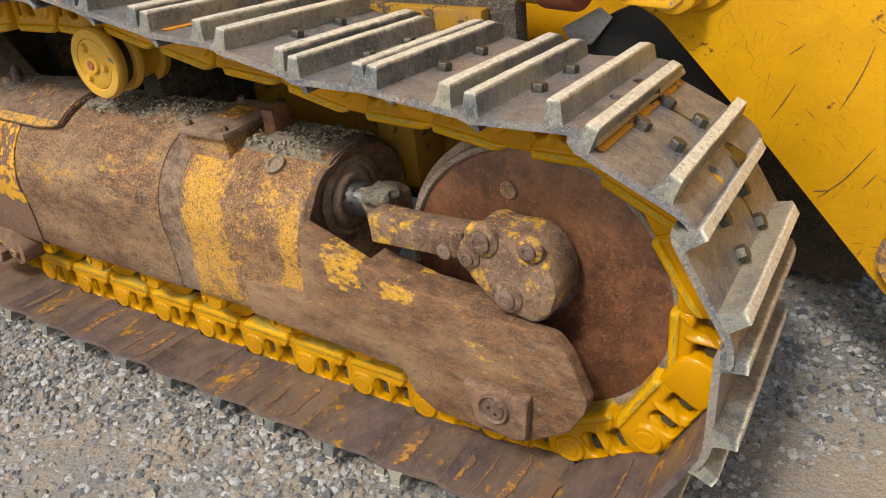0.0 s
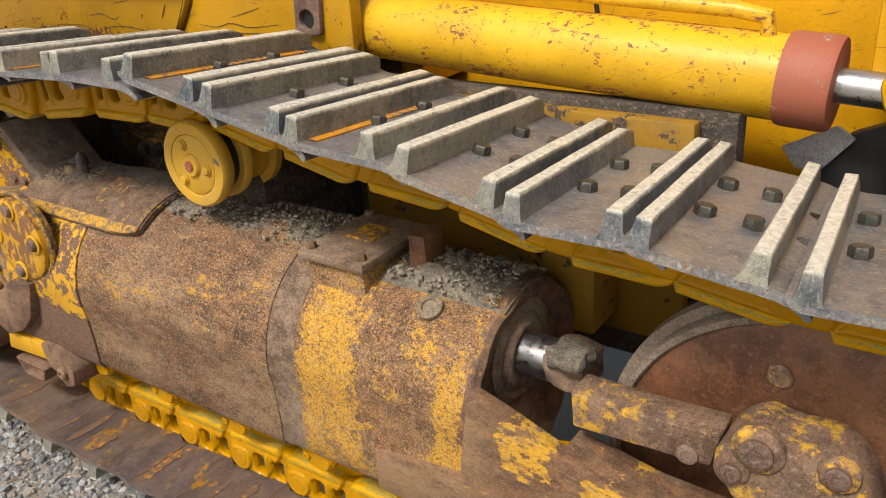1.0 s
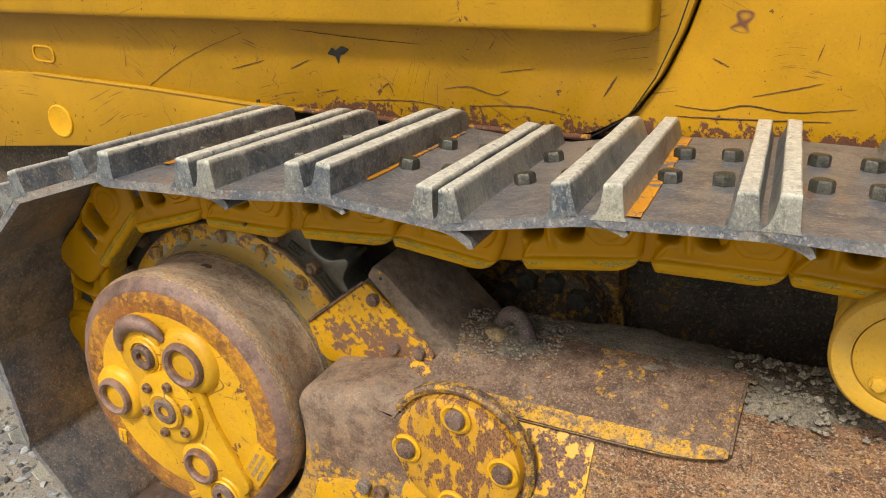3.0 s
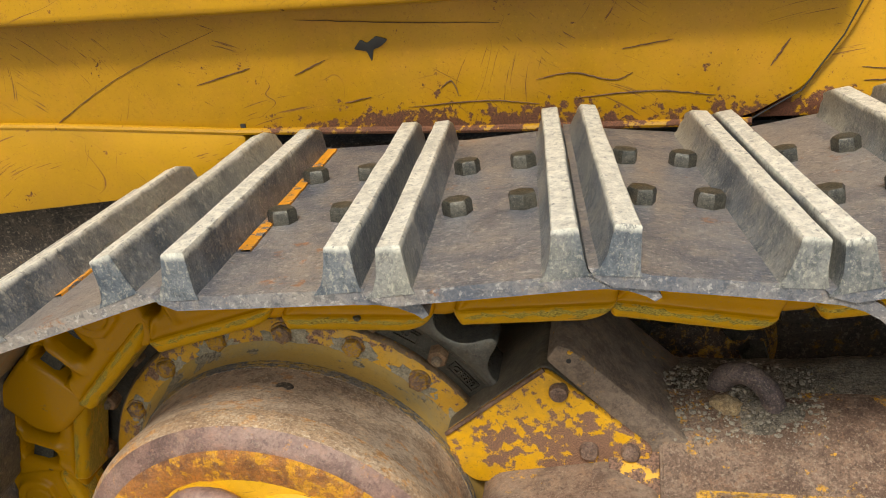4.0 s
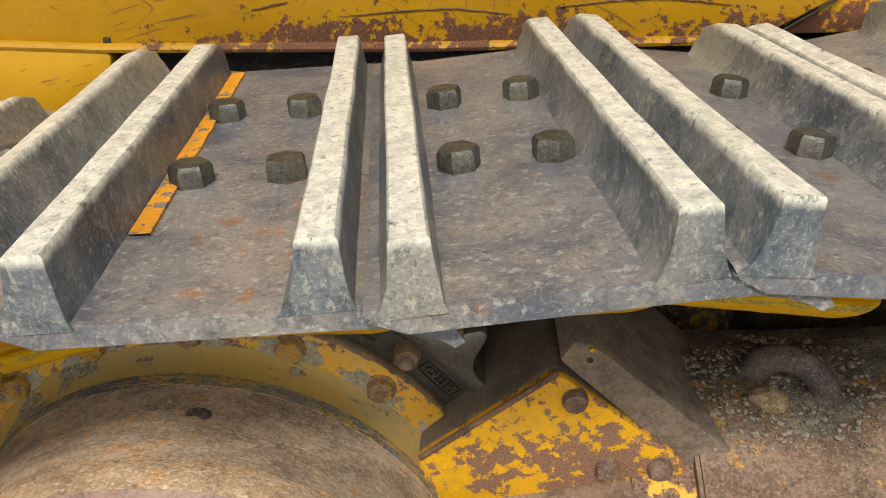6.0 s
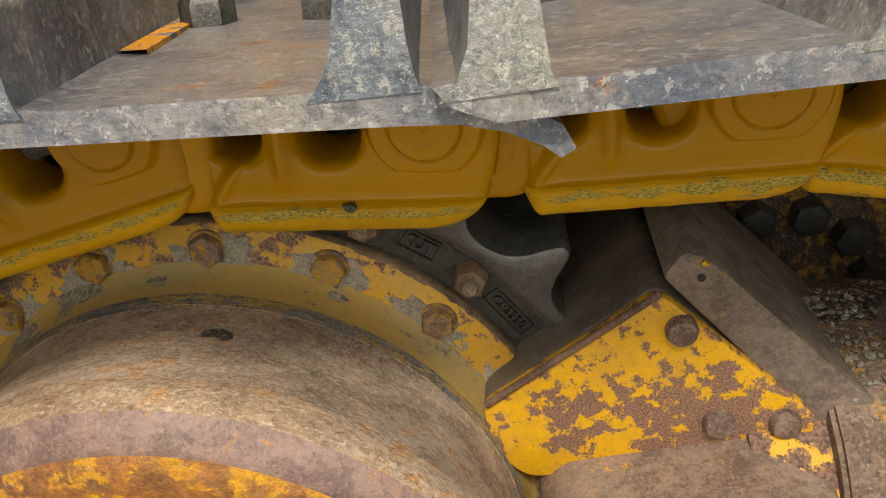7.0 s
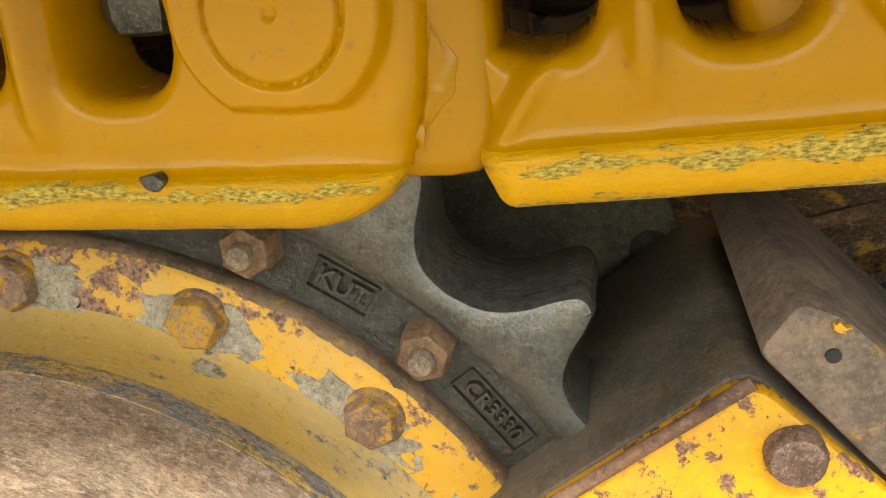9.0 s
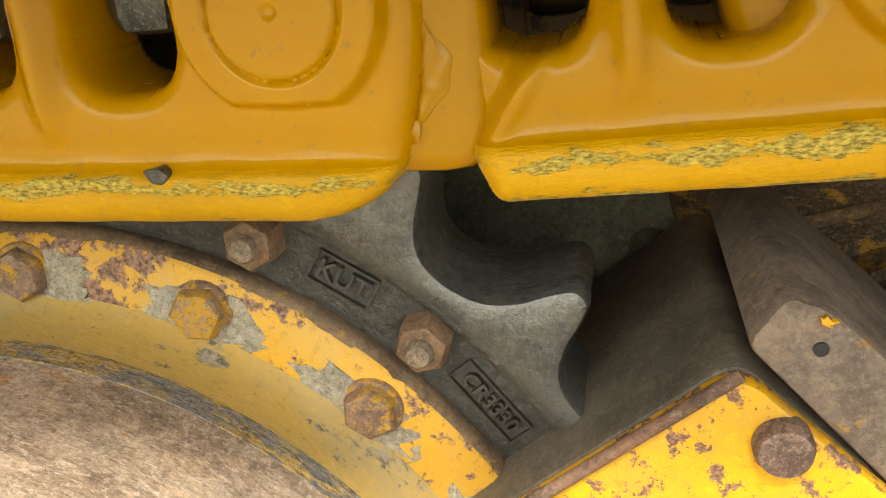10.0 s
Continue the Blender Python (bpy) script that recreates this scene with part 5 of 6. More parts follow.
part("casting", slab(corner_loop(arc + [(0.42, 0.36), (0.469, 0.381), (0.527, 0.439), (0.60, 0.44), (0.665, 0.5), (0.66, 0.72), (0.60, 0.735), (0.46, 0.708)], 0.012), -0.116, 0.1, 0.022), cast_rust, support, "dusty casting with worn yellow below")
part("lower_block", slab(corner_loop([(0.264, 0.229), (0.29, 0.376), (0.363, 0.425), (0.478, 0.411), (0.493, 0.362), (0.467, 0.279), (0.385, 0.207)], 0.016), -0.136, -0.02, 0.009), plate_brown, support, "brown steel guard block")
part("side_block", slab(corner_loop([(0.500, 0.368), (0.535, 0.424), (0.566, 0.454), (0.667, 0.525), (0.77, 0.54), (0.72, 0.42), (0.664, 0.372), (0.58, 0.335)], 0.012), -0.130, -0.03, 0.007), plate_brown, support, "brown steel guard block")
part("yellow_seat", slab(corner_loop([(0.47, 0.53), (0.565, 0.555), (0.60, 0.50), (0.592, 0.446), (0.53, 0.44), (0.505, 0.40), (0.46, 0.46)], 0.014), -0.121, -0.1, 0.003), chip_yellow, support, "chipped yellow seat")
for x, z, m in ((0.607, 0.545, bolt_rust), (0.575, 0.548, rim_steel), (0.59, 0.49, bolt_rust), (0.42, 0.285, bolt_rust), (0.455, 0.31, bolt_rust)):
    part("bolt", capbolt((x, -0.121 if z > 0.4 else -0.136, z), (0, -1, 0), 0.013, 0.01), m, support)

end_band = part("end_band", loft([(x, tube_section(0.227, 0.112, 0.540, -0.103, 0.322)) for x in np.linspace(0.60, 0.955, 6)]), band_yellow, track_frame, "yellow painted rear end of the tube", angle=50)
round_cover = thing("round_cover", (0.752, -0.11, 0.655), "round scratched yellow cover plate with four bolts", "cover plate")
part("seat", lathe([(0, -0.09), (0.126, -0.09), (0.128, -0.106), (0.123, -0.112), (0.116, -0.109), (0.113, -0.102), (0, -0.102)], 0.752, 0.655, 56), strap_edge, round_cover)
part("disc", lathe([(0, -0.124), (0.085, -0.124), (0.103, -0.123), (0.109, -0.118), (0.110, -0.1), (0, -0.1)], 0.752, 0.655, 56), scratch_yellow, round_cover, "yellow disc scratched down to rust")
for a in (4, 85, 178, 266):
    c = (0.752 + 0.084 * math.cos(radians(a)), -0.124, 0.655 + 0.084 * math.sin(radians(a)))
    part("recess", turned([(0.014, 0.0), (0.026, 0.0), (0.026, 0.004), (0.022, 0.006), (0.017, 0.003), (0.014, 0.001)], c, (0, -1, 0), 28), cover_yellow, round_cover, "bright yellow lip round a bolt")
    part("bolt", turned([(0, 0), (0.0165, 0), (0.0165, 0.008), (0.013, 0.013), (0.006, 0.014), (0, 0.014)], c, (0, -1, 0), 20), bolt_brown, round_cover, "rusty bolt head")


def arc_plate(x0, x1, a0, a1, r0, r1, taper=0.0, n=12, rows=10):
    """A curved plate that lies on the tube between two angles."""
    bm = bmesh.new()
    grid = {}
    for i in range(rows + 1):
        x = x0 + (x1 - x0) * i / rows
        for j in range(n + 1):
            cut = taper * max(0, (i - rows + 2) / 2) ** 2
            a = radians(a0 + (a1 - cut - a0) * j / n)
            for k, r in enumerate((r0, r1)):
                rr = r + 0.002 * noise.noise((x * 12, a * 5, k))
                grid[i, j, k] = bm.verts.new((x, 0.112 + rr * math.cos(a), 0.54 + rr * math.sin(a)))
    for i in range(rows):
        for j in range(n):
            for k in (0, 1):
                bm.faces.new((grid[i, j, k], grid[i + 1, j, k], grid[i + 1, j + 1, k], grid[i, j + 1, k]))
    for i in range(rows):
        for j in (0, n):
            bm.faces.new((grid[i, j, 0], grid[i + 1, j, 0], grid[i + 1, j, 1], grid[i, j, 1]))
    for j in range(n):
        for i in (0, rows):
            bm.faces.new((grid[i, j, 0], grid[i, j + 1, 0], grid[i, j + 1, 1], grid[i, j, 1]))
    bmesh.ops.recalc_face_normals(bm, faces=bm.faces)
    bmesh.ops.bevel(bm, geom=[e for e in bm.edges if e.calc_face_angle(0) > 1.0], offset=0.004, segments=2, affect="EDGES")
    return bm


part("strap", arc_plate(0.66, 1.150, 92, 134, 0.222, 0.241, 5), strap_rust, track_frame, "rusty strap with yellow paint along its edge")
part("strap_edge", arc_plate(0.70, 1.146, 127, 133.4, 0.238, 0.2432, 3), strap_edge, track_frame, "chipped yellow edge of the strap")
cover_box = thing("inspection_cover", (1.72, 0.09, 0.70), "dusty steel inspection cover bolted on the tube", "cover plate")
part("wall", box((1.652, -0.006, 0.63), (1.796, 0.20, 0.757), 0.006), front_rust, cover_box, "yellow and rust box walls")
part("lid", box((1.640, -0.020, 0.756), (1.808, 0.21, 0.775), 0.006), weld_brown, cover_box, "grey dusty lid")
part("pad", box((1.69, 0.075, 0.7745), (1.755, 0.15, 0.779), 0.002), chip_yellow, cover_box, "small faded yellow pad")
for x, y in ((1.660, 0.002), (1.788, 0.002), (1.66, 0.19)):
    part("bolt", hexbolt((x, y, 0.775), (0, 0, 1), 0.019, 0.013), bolt_rust, cover_box, "rusty bolt")
part("stop", roughened(box((1.845, 0.08, 0.70), (1.885, 0.15, 0.81), 0.008), 0.004, 20, 1), disc_rust, track_frame, "brown steel stop on the tube")
eye = thing("lifting_eye", (0.79, 0.07, 0.74), "rusty bent lifting eye on the track frame", "lifting eye")
part("bow", pipe([(0.770 + 0.030 * math.cos(radians(a)), 0.092 - 0.02 * math.cos(radians(a)), 0.775 + 0.036 * math.sin(radians(a))) for a in range(-40, 200, 16)], [0.017 - 0.003 * math.sin(math.pi * k / 14) for k in range(15)], 12), eye_brown, eye)
part("foot", roughened(turned([(0, -0.01), (0.034, -0.01), (0.03, 0.006), (0.02, 0.022), (0, 0.024)], (0.802, 0.07, 0.748), (0, -0.3, 1), 20), 0.004, 30), eye_brown, eye)

inner_flange = thing("pivot_shaft_flange", (0.725, 0.38, 0.655), "dark flange with yellow flakes and a ring of bolts", "flange")
part("disc", lathe([(0, 0.34), (0.06, 0.34), (0.075, 0.352), (0.118, 0.354), (0.126, 0.36), (0.126, 0.40), (0.145, 0.41), (0.145, 0.47), (0, 0.47)], 0.725, 0.655, 48), flake_dark, inner_flange)
for k in range(11):
    a = radians(111 - 32.7 * k)
    part("bolt", hexbolt((0.725 + 0.1 * math.cos(a), 0.355, 0.655 + 0.1 * math.sin(a)), (0, -1, 0), 0.04, 0.024, spin=13 * k), bolt_steel, inner_flange, "dark hexagon bolt")

# yellow frame seen under the chain in front of the carrier roller
part("web", box((1.45, 0.43, 0.50), (2.28, 0.469, 0.985), 0.008), dull_yellow, main_frame, "dirty yellow frame web")
part("web_bracket", box((2.02, 0.30, 0.55), (2.14, 0.43, 0.88), 0.012), dull_yellow, main_frame, "dirty yellow bracket")
part("rust_web", box((0.50, 0.405, 0.60), (0.86, 0.469, 0.985), 0.006), flake_rust, main_frame, "rusty plate with yellow paint flakes")
part("rear_post", box((1.30, 0.40, 0.60), (1.40, 0.47, 0.99), 0.008), dark_frame, main_frame)

# lower bracket under the rear end of the frame
bracket = thing("frame_bracket", (0.63, -0.06, 0.2), "yellow and rust bracket under the track frame", "bracket")
part("plate", slab(corner_loop([(0.52, 0.268), (0.538, 0.332), (0.72, 0.330), (0.712, 0.283)], 0.008), -0.112, -0.03, 0.005), cover_yellow, bracket, "bright yellow plate")
part("box", slab(corner_loop([(0.545, 0.250), (0.690, 0.246), (0.67, 0.20), (0.575, 0.20)], 0.008), -0.118, -0.03, 0.005, [corner_loop([(0.562, 0.240), (0.672, 0.238), (0.66, 0.21), (0.585, 0.21)], 0.006)]), plate_brown, bracket)
part("box_back", slab([(0.55, 0.245), (0.685, 0.242), (0.665, 0.205), (0.575, 0.205)], -0.09, -0.04, 0.002), cover_yellow, bracket)
part("leg", slab(corner_loop([(0.715, 0.345), (0.80, 0.345), (0.845, 0.29), (0.835, 0.24), (0.79, 0.225), (0.77, 0.262), (0.728, 0.276)], 0.01), -0.122, -0.03, 0.006), plate_brown, bracket)
part("bolt", capbolt((0.80, -0.122, 0.275), (0, -1, 0), 0.018, 0.012), bolt_rust, bracket)

# marks cast on the sprocket
def tangent_pose(x, z, degrees, y):
    """Letters stand in the x-z plane and face the camera's side."""
    return Matrix.Translation((x, y, z)) @ Matrix.Rotation(radians(-degrees), 4, "Y") @ Matrix.Rotation(radians(90), 4, "X")


def lettering(text, size, depth):
    c = bpy.data.curves.new("letters", "FONT")
    c.body, c.size, c.extrude, c.align_x, c.align_y, c.bevel_depth = text, size, depth, "CENTER", "CENTER", 0.0003
    tmp = bpy.data.objects.new("letters", c)
    scene.collection.objects.link(tmp)
    me = bpy.data.meshes.new_from_object(tmp.evaluated_get(bpy.context.evaluated_depsgraph_get()))
    bm = bmesh.new()
    bm.from_mesh(me)
    bpy.data.objects.remove(tmp)
    bpy.data.curves.remove(c)
    bpy.data.meshes.remove(me)
    return bm


def oblong(width, height, line, depth):
    return merged(*[box((-width / 2, y - line / 2, -depth), (width / 2, y + line / 2, depth), 0) for y in (-height / 2, height / 2)], *[box((x - line / 2, -height / 2, -depth), (x + line / 2, height / 2, depth), 0) for x in (-width / 2, width / 2)])


for text, size, at, turn, w, h in (("CR3330", 0.0112, (0.4165, 0.8195), -51, 0.046, 0.0142), ("KUT", 0.0140, (0.3480, 0.8830), -31, 0.0325, 0.0165)):
    bm = lettering(text, size, 0.0024)
    bm.transform(tangent_pose(*at, turn, 0.0592))
    part("cast_letters", bm, cast_dark, drive_sprocket, "raised casting letters")
    bm = oblong(w, h, 0.0010, 0.0020)
    bm.transform(tangent_pose(*at, turn, 0.0592))
    part("letter_frame", bm, cast_dark, drive_sprocket)

# name plates on the final drive cover, with writing too worn to read
for x, z, turn, w, h in ((sx + 0.176, sz - 0.085, 56, 0.088, 0.046), (sx - 0.165, sz - 0.118, 84, 0.030, 0.020), (sx + 0.005, sz - 0.205, 30, 0.034, 0.015)):
    plate_at = tangent_pose(x, z, turn, -0.1525)
    bm = box((-w / 2, -h / 2, -0.008), (w / 2, h / 2, 0.0022), 0.001)
    bm.transform(plate_at)
    name_plate = drive_part("name_plate", bm, cover_yellow, final_drive, "small yellow name plate")
    for row in (-0.27, 0.0, 0.27) if w > 0.05 else (0.0,):
        bm = box((-w * 0.38, (row - 0.07) * h, 0.0022), (w * 0.36 - abs(row) * 0.03, (row + 0.07) * h, 0.0028), 0)
        bm.transform(plate_at)
        drive_part("writing", bm, flange_bolt, name_plate)

# orange paint marks on some shoes
def stroke(shoe, u0, u1, y0, y1):
    """A brushed line of paint on the plate, with uneven edges."""
    bm = bmesh.new()
    n, rows = 40, []
    for i in range(n + 1):
        y = y0 + (y1 - y0) * i / n
        a = u0 + 0.0008 * noise.noise((y * 45, u0 * 90, 0)) + 0.0008 * noise.noise((y * 160, u0 * 90, 2))
        b = u1 + 0.0012 * noise.noise((y * 40, u1 * 90, 5)) + 0.001 * noise.noise((y * 160, u1 * 90, 7))
        rows.append([bm.verts.new(p) for p in ((a, y, 0.055), (a, y, 0.0585), (b, y, 0.0585), (b, y, 0.055))])
    for p, q in zip(rows, rows[1:]):
        for k in range(3):
            bm.faces.new((p[k], q[k], q[k + 1], p[k + 1]))
    shoe_part("paint_mark", bm, orange_paint, shoe, "orange paint stroke")


for k, u0, u1, y0, y1 in ((35, -0.0475, -0.0335, -0.085, 0.335), (0, -0.047, -0.040, -0.10, 0.3), (2, -0.050, -0.032, -0.188, 0.33), (4, -0.047, -0.03, -0.17, 0.3), (6, -0.048, -0.03, -0.17, 0.2), (11, -0.05, -0.035, -0.17, 0.34), (34, -0.05, -0.04, -0.1, 0.3)):
    stroke(shoes[k], u0, u1, y0, y1)
def streak_patch(u, w, y0, y1, seed, inner=0.0405):
    """A thin ragged patch of paint on the inner face of a shoe."""
    bm = bmesh.new()
    n, rows = 16, []
    for i in range(n + 1):
        y = y0 + (y1 - y0) * i / n
        fade = min(i, n - i, 3) / 3
        a, b = u - w * fade * (0.6 + 0.8 * abs(noise.noise((y * 30, seed, 0)))), u + w * fade * (0.6 + 0.8 * abs(noise.noise((y * 30, seed, 7))))
        rows.append([bm.verts.new(p) for p in ((a, y, 0.0425), (a, y, inner), (b, y, inner), (b, y, 0.0425))])
    for p, q in zip(rows, rows[1:]):
        for m in range(3):
            bm.faces.new((p[m], q[m], q[m + 1], p[m + 1]))
    return bm


bottom_plate = None
for k in range(14, 30):
    plate_ob = next(ob for ob in shoes[k].children if ob.name.startswith("plate"))
    if bottom_plate is None:
        bottom_plate = plate_ob.data.copy()
        bottom_plate.materials[0] = bottom_rust
    plate_ob.data = bottom_plate
    tagged(plate_ob, "brown and violet rusted inner face with orange smears")
    for n in range(1 + (k * 5) % 3):
        u = (-0.06, 0.02, 0.09)[(k + n) % 3] + 0.012 * (k % 4 - 1.5)
        shoe_part("paint_mark", streak_patch(u, 0.005 + 0.011 * ((k + 2 * n) % 3), -0.19, -0.02 - 0.03 * ((k * n) % 3), k + 0.37 * n, 0.0405), bottom_paint, shoes[k], "rusty orange paint streak")

# details on the body panels
part("seam", pipe([(0.80, 0.392, 1.045), (0.865, 0.392, 1.085), (0.912, 0.392, 1.16), (0.945, 0.392, 1.24), (0.962, 0.392, 1.30), (0.985, 0.392, 1.5)], 0.0012, 8), black_rubber, rear_fender, "black seam between two panels")
chip = slab(corner_loop([(0.226, 1.172), (0.238, 1.186), (0.247, 1.180), (0.262, 1.190), (0.28, 1.184), (0.268, 1.174), (0.256, 1.170), (0.252, 1.152), (0.246, 1.168)], 0.003), 0.3895, 0.393, 0.0004)
part("paint_chip", chip, black_rubber, rear_fender, "black chip in the paint")
part("cap_ring", turned([(0.036, 0), (0.044, 0), (0.044, 0.004), (0.040, 0.006), (0.036, 0.004)], (-0.635, 0.386, 0.962), (0, -1, 0), 40), body_yellow, rear_fender, "round embossed ring")
part("slot_ring", slab(corner_loop([(-0.69, 1.115), (-0.61, 1.112), (-0.61, 1.155), (-0.69, 1.158)], 0.02), 0.388, 0.394, 0.002, [corner_loop([(-0.684, 1.120), (-0.616, 1.117), (-0.616, 1.150), (-0.684, 1.153)], 0.018)]), body_yellow, rear_fender)
part("lower_edge", pipe([(-0.7, 0.388, 1.083), (-0.3, 0.388, 1.068), (0.02, 0.388, 1.05), (0.4, 0.388, 1.043), (0.8, 0.388, 1.043)], 0.006, 8), panel_yellow, rear_fender)

# long scratches and cracks in the paint
def scratch(points, y, parent, width=0.0011):
    """A thin dark line scraped through the paint."""
    line = smooth_line([(x, z) for x, z in points], 10) + [Vector(points[-1])]
    n = len(line)
    path = [(p.x + 0.0012 * noise.noise((i * 0.9, p.x * 9, 0)), y, p.y + 0.0012 * noise.noise((i * 0.9, p.y * 9, 4))) for i, p in enumerate(line)]
    part("scratch", pipe(path, [width * (0.35 + 0.65 * math.sin(math.pi * (i + 0.5) / n)) * (0.7 + 0.6 * abs(noise.noise((i * 0.7, points[0][0] * 31, 2)))) for i in range(n)], 5), scratch_rust, parent, "dark scratch in the paint")


for points, width in (([(-0.432, 0.939), (-0.368, 1.007), (-0.3, 1.072), (-0.158, 1.15), (0.008, 1.21)], 0.0009), ([(-0.037, 1.127), (0.056, 1.151)], 0.0014), ([(0.126, 1.136), (0.178, 1.158)], 0.0014),
                      ([(0.496, 1.115), (0.549, 1.123), (0.606, 1.11), (0.634, 1.12)], 0.0013), ([(0.618, 1.154), (0.689, 1.165)], 0.0012), ([(0.82, 1.121), (0.844, 1.159)], 0.0018), ([(0.353, 1.107), (0.37, 1.118), (0.38, 1.094)], 0.0015),
                      ([(0.138, 1.22), (0.297, 1.208), (0.446, 1.2)], 0.0010), ([(0.30, 1.08), (0.42, 1.086), (0.5, 1.078)], 0.0012), ([(0.55, 1.085), (0.66, 1.092), (0.75, 1.082)], 0.0014), ([(0.2, 1.09), (0.245, 1.098)], 0.0012)):
    scratch(points, 0.3905, rear_fender, width)
for points, width in (([(0.945, 1.109), (1.011, 1.105), (1.065, 1.117), (1.136, 1.11), (1.235, 1.122)], 0.0016), ([(1.003, 1.194), (1.031, 1.181)], 0.0016), ([(1.072, 1.132), (1.14, 1.15), (1.18, 1.161)], 0.0013), ([(1.167, 1.197), (1.175, 1.224)], 0.001), ([(0.95, 1.09), (1.05, 1.092), (1.2, 1.098)], 0.0018)):
    scratch(points, 0.411, side_plate, width)
for points, width in (([(3.12, 0.93), (3.10, 0.86), (3.07, 0.79)], 0.0018), ([(3.20, 0.94), (3.185, 0.87)], 0.0014), ([(2.98, 0.84), (2.96, 0.80), (2.935, 0.755)], 0.0016), ([(3.15, 0.72), (3.10, 0.64), (3.05, 0.585)], 0.0018), ([(3.16, 0.66), (3.135, 0.62)], 0.0016), ([(2.96, 0.9), (2.99, 0.925)], 0.0014), ([(3.04, 0.6), (3.07, 0.607)], 0.002)):
    scratch(points, 0.5395, loader_arm, width)
part("notch", box((0.022, 0.388, 1.046), (0.030, 0.394, 1.062), 0.001), black_rubber, rear_fender, "black notch in the panel edge")

# engine side behind the cylinder
part("strip", box((1.46, 0.60, 0.95), (1.53, 0.80, 1.5), 0.006), body_yellow, body_wall, "yellow post")
part("seam", pipe([(1.83, 0.797, 1.7), (1.88, 0.797, 1.3), (1.93, 0.797, 0.97)], 0.006, 8), black_rubber, body_wall, "black seam")
part("bolt", hexbolt((1.99, 0.80, 1.30), (0, -1, 0), 0.03, 0.014), rim_steel, body_wall)
# Black plate on the closed panel; an opening's shade is in its colour.
part("opening", slab(corner_loop([(1.52, 1.29), (1.66, 1.27), (1.68, 1.40), (1.54, 1.42)], 0.03), 0.795, 0.802, 0.002), black_rubber, body_wall, "black plate painted as the shade of an opening")
# Black slab added behind the gap; its shade is put into the colour.
part("inner_frame", slab(corner_loop([(2.44, 0.84), (2.52, 0.94), (2.60, 0.975), (2.70, 0.94), (2.93, 0.66), (2.60, 0.62), (2.44, 0.70)], 0.01), 0.626, 0.66, 0.003), black_rubber, main_frame, "black slab painted as the shaded gap under the loader arm")
# Pale slab added for distant sunlit ground; the sun is in its colour.
part("ledge", slab(corner_loop([(2.397, 0.903), (2.498, 0.958), (2.532, 0.934), (2.478, 0.867), (2.43, 0.862)], 0.003), 0.613, 0.624, 0.002), pale_grit, body_wall, "pale slab added in place of sunlit ground beyond a gap")
# Dark wall and bar added to stand for shade under the loader arm.
gap_backing = thing("chassis", (2.7, 1.0, 0.3), "dark wall and bar added as shade under the loader arm", "chassis")
part("wall", box((2.44, 1.15, 0.035), (3.1, 1.25, 1.0), 0.01), dark_frame, gap_backing)
part("crossbar", box((2.36, 0.9, 0.84), (3.0, 1.15, 1.0), 0.01), dark_frame, gap_backing)


# ---- gravel and loose dirt ----
ICO = bmesh.new()
bmesh.ops.create_icosphere(ICO, subdivisions=1, radius=1)
ICO_V = np.array([v.co[:] for v in ICO.verts])
ICO_F = np.array([[v.index for v in f.verts] for f in ICO.faces])
ICO.free()
rng = np.random.default_rng(7)


def stones(name, places, sizes, material, label, category):
    """Many uneven stones in one mesh."""
    n = len(places)
    shape = ICO_V[None] * rng.uniform(0.65, 1.25, (n, len(ICO_V), 1))
    shape *= rng.uniform(0.6, 1.3, (n, 1, 3)) * np.array([1, 1, 0.7])
    a = rng.uniform(0, 2 * np.pi, n)
    c, s = np.cos(a)[:, None], np.sin(a)[:, None]
    shape = np.stack([c * shape[..., 0] - s * shape[..., 1], s * shape[..., 0] + c * shape[..., 1], shape[..., 2]], -1)
    tilt = rng.uniform(-0.6, 0.6, n)
    c, s = np.cos(tilt)[:, None], np.sin(tilt)[:, None]
    shape = np.stack([shape[..., 0], c * shape[..., 1] - s * shape[..., 2], s * shape[..., 1] + c * shape[..., 2]], -1)
    verts = (shape * sizes[:, None, None] + places[:, None, :]).reshape(-1, 3)
    faces = (ICO_F[None] + (np.arange(n) * len(ICO_V))[:, None, None]).reshape(-1, 3)
    me = bpy.data.meshes.new(name)
    me.from_pydata(verts.tolist(), [], faces.tolist())
    me.materials.append(material)
    return tagged(new(name, me), label, category, kind="stuff")


def spread(n, x0, x1, y0, y1, low, high, z, power=3.0):
    sizes = low + (high - low) * rng.random(n) ** power
    p = np.stack([rng.uniform(x0, x1, n), rng.uniform(y0, y1, n), z + sizes * rng.uniform(-0.1, 0.35, n)], -1)
    return p, sizes


p1, s1 = spread(64000, -0.3, 3.6, -1.05, -0.08, 0.0020, 0.0165, GROUND, 5.2)
p2, s2 = spread(30000, 2.7, 4.3, -0.9, 1.7, 0.003, 0.016, GROUND, 4.0)
p3, s3 = spread(2500, -1.2, 0.2, -0.7, 0.3, 0.004, 0.016, GROUND)
stones("gravel", np.concatenate([p1, p2, p3]), np.concatenate([s1, s2, s3]), stone_mat, "loose grey and tan crushed stones on the ground", "gravel")


def on_tube(n, x0, x1, a0, a1, r, low, high):
    sizes = low + (high - low) * rng.random(n) ** 4
    a = np.radians(rng.uniform(a0, a1, n))
    return np.stack([rng.uniform(x0, x1, n), 0.112 + (r + sizes * 0.3) * np.cos(a), 0.54 + (r + sizes * 0.3) * np.sin(a)], -1), sizes


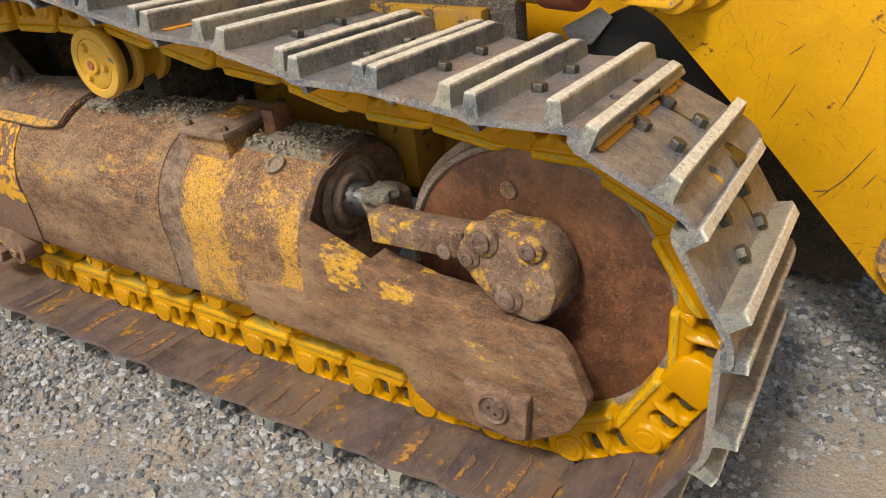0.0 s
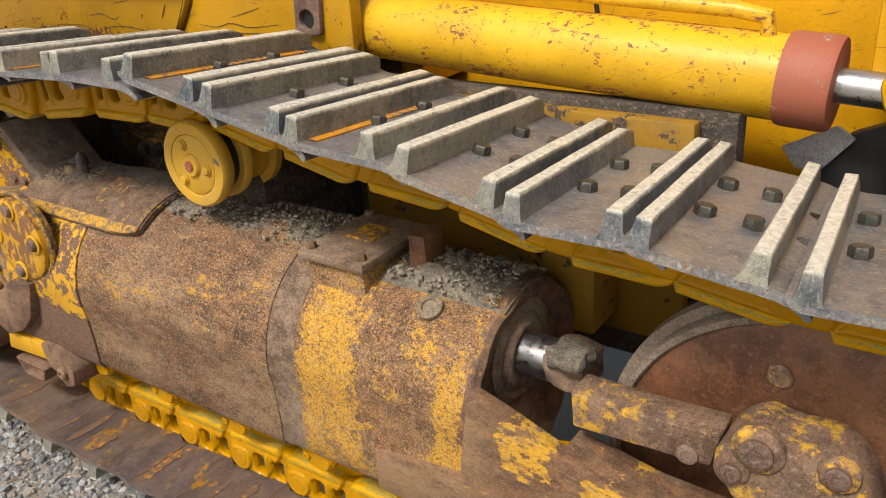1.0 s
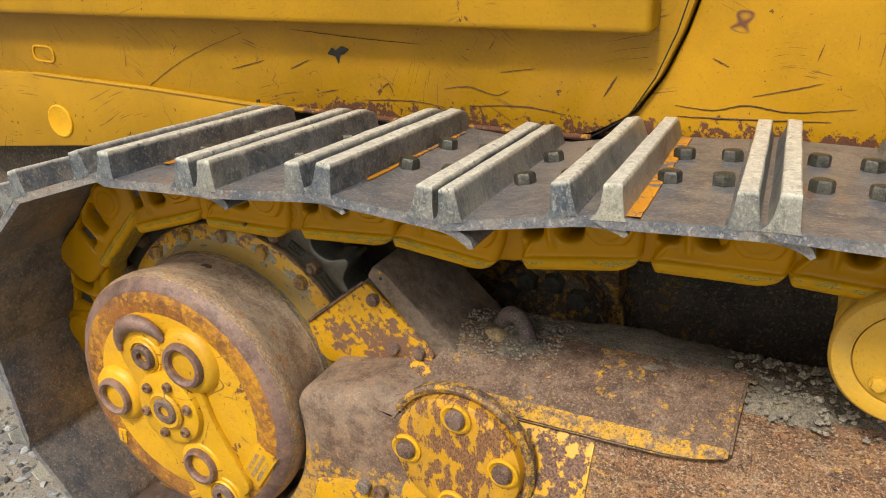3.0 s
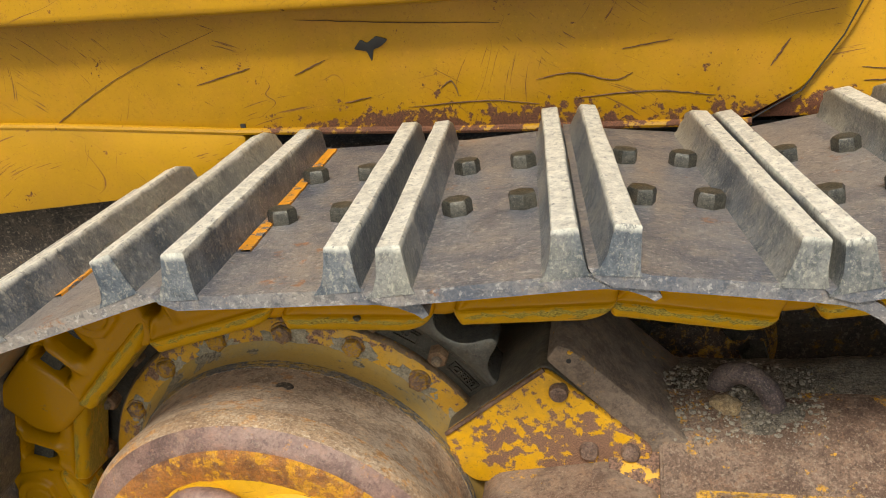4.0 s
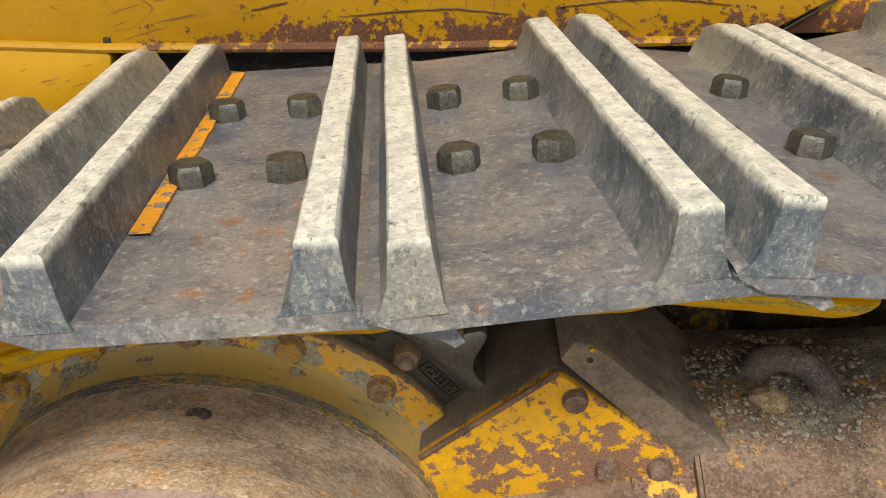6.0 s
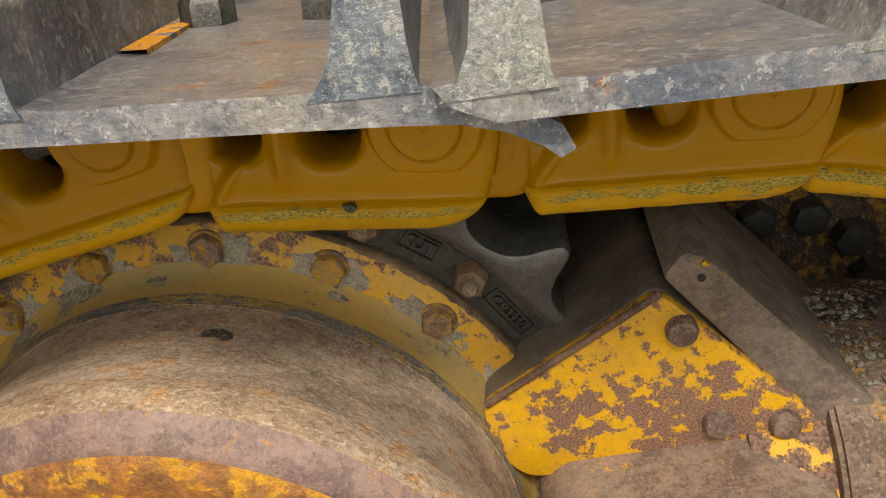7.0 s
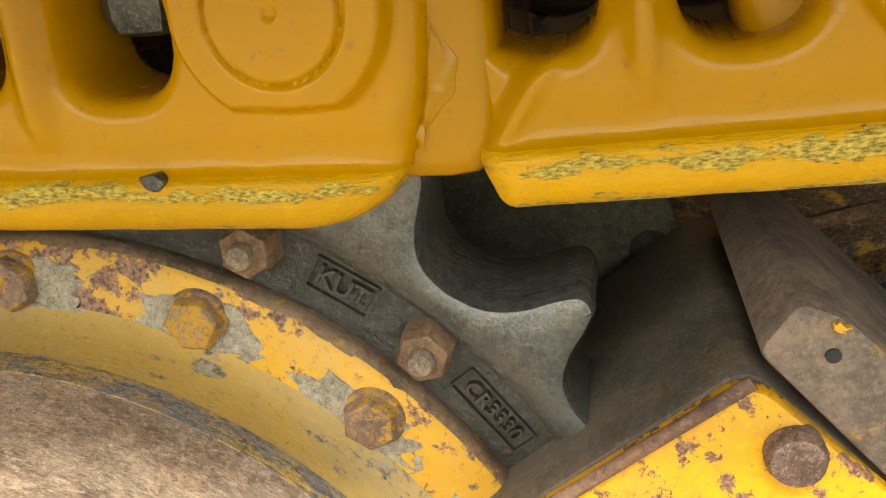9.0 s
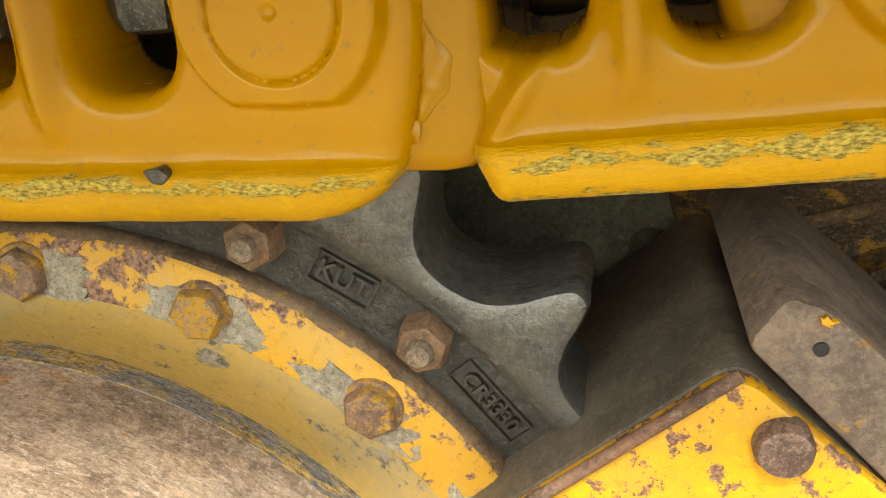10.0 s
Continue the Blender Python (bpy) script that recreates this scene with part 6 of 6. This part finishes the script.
def soil_bed(x0, x1, a0, a1, r, lift):
    bm = bmesh.new()
    nx, na = int((x1 - x0) / 0.012), 26
    rows = []
    for i in range(nx + 1):
        x, row = x0 + (x1 - x0) * i / nx, []
        for j in range(na + 1):
            a, e = radians(a0 + (a1 - a0) * j / na), min(j, na - j, 6) / 6 * min(i, nx - i, 6) / 6
            h = lift * (0.45 + 0.9 * noise.noise((x * 7, a * 4, 1)) + 0.5 * noise.noise((x * 30, a * 14, 3)) + 0.25 * noise.noise((x * 90, a * 40, 5)))
            row.append(bm.verts.new((x, 0.112 + (r - 0.006 + e * h) * math.cos(a), 0.54 + (r - 0.006 + e * h) * math.sin(a))))
        rows.append(row)
    for a, b in zip(rows, rows[1:]):
        for j in range(na):
            bm.faces.new((a[j], b[j], b[j + 1], a[j + 1]))
    return bm


lone("caked_soil", merged(soil_bed(0.63, 1.66, 35, 111, 0.226, 0.012), soil_bed(0.69, 1.12, 52, 116, 0.240, 0.012), soil_bed(1.80, 2.09, 45, 114, 0.205, 0.022)), soil, "dry grey-brown soil caked on the track frame", "soil", kind="stuff")
q1, t1 = on_tube(4200, 0.62, 1.64, 50, 112, 0.231, 0.0007, 0.0065)
q2, t2 = on_tube(1500, 1.82, 2.07, 50, 114, 0.213, 0.0008, 0.007)
q3, t3 = on_tube(1500, 0.64, 0.86, 80, 113, 0.243, 0.0006, 0.0042)
stones("loose_dirt", np.concatenate([q1, q2, q3]), np.concatenate([t1, t2, t3]), pebble_grey, "small dry clods and stones on the frame", "soil")

# dried mud round the bolts of the final drive flange
for i in range(18):
    a = radians(88.6 - 20 * i + rng.uniform(-1.5, 1.5))
    lump = turned([(1.1, -0.2), (1.06, 0.0), (1.0, 0.06), (0.86, 0.12), (0.7, 0.15), (0.5, 0.17), (0.25, 0.17), (0, 0.17)], (0, 0, 0), (0, -1, 0), 44)
    wide, deep = rng.uniform(0.027, 0.038), rng.uniform(0.017, 0.023)
    for v in lump.verts:
        f = 1 + 0.45 * noise.noise((v.co.x * 1.2 + i, v.co.z * 1.2, i * 0.7)) + 0.3 * noise.noise((v.co.x * 4, v.co.z * 4, i)) + 0.15 * noise.noise((v.co.x * 11, v.co.z * 11, i))
        v.co.x, v.co.z = v.co.x * f, v.co.z * f
        v.co.y += 0.12 * noise.noise((v.co.x * 6, v.co.z * 6, i * 1.3)) + 0.06 * noise.noise((v.co.x * 17, v.co.z * 17, i * 1.3))
    lump.transform(Matrix.Translation((sx + 0.2590 * math.cos(a), 0.0450, sz + 0.2590 * math.sin(a))) @ Matrix.Rotation(math.pi / 2 - a, 4, "Y") @ Matrix.Diagonal((wide, 0.018, deep, 1)))
    drive_part("mud_pad", lump, mud_grey, final_drive, "dried grey mud round a bolt")

# dirt-caked plate and bolt seen behind the sprocket teeth
part("back_plate", roughened(slab(corner_loop([(0.34, 0.80), (0.34, 1.0), (0.46, 0.99), (0.522, 0.83), (0.50, 0.78)], 0.01), 0.24, 0.262, 0.003), 0.002, 30), olive_dirt, support, "olive plate caked with dirt")
part("bolt", turned([(0, -0.003), (0.014, -0.003), (0.014, 0.005), (0.009, 0.011), (0, 0.012)], (0.497, 0.24, 0.833), (0, -1, 0), 20), olive_dirt, support)
part("stay", box((0.40, 0.25, 0.60), (0.47, 0.40, 0.98), 0.01), dark_frame, support)

# lost stone and filler cap beside the lifting eye
bm = bmesh.new()
bmesh.ops.create_icosphere(bm, subdivisions=2, radius=0.02)
bm.transform(Matrix.Translation((0.745, 0.07, 0.778)) @ Matrix.Rotation(radians(25), 4, "Y") @ Matrix.Diagonal((1.25, 0.8, 0.7, 1)))
lone("stone", roughened(bm, 0.006, 45), tan_stone, "tan angular stone lying beside the lifting eye", "stone", angle=25)
part("filler_cap", turned([(0, -0.01), (0.027, -0.01), (0.027, 0.006), (0.022, 0.011), (0.014, 0.011), (0.012, 0.005), (0, 0.005)], (0.714, 0.072, 0.764), (0, -0.25, 1), 28), bolt_rust, track_frame, "rusty filler cap")
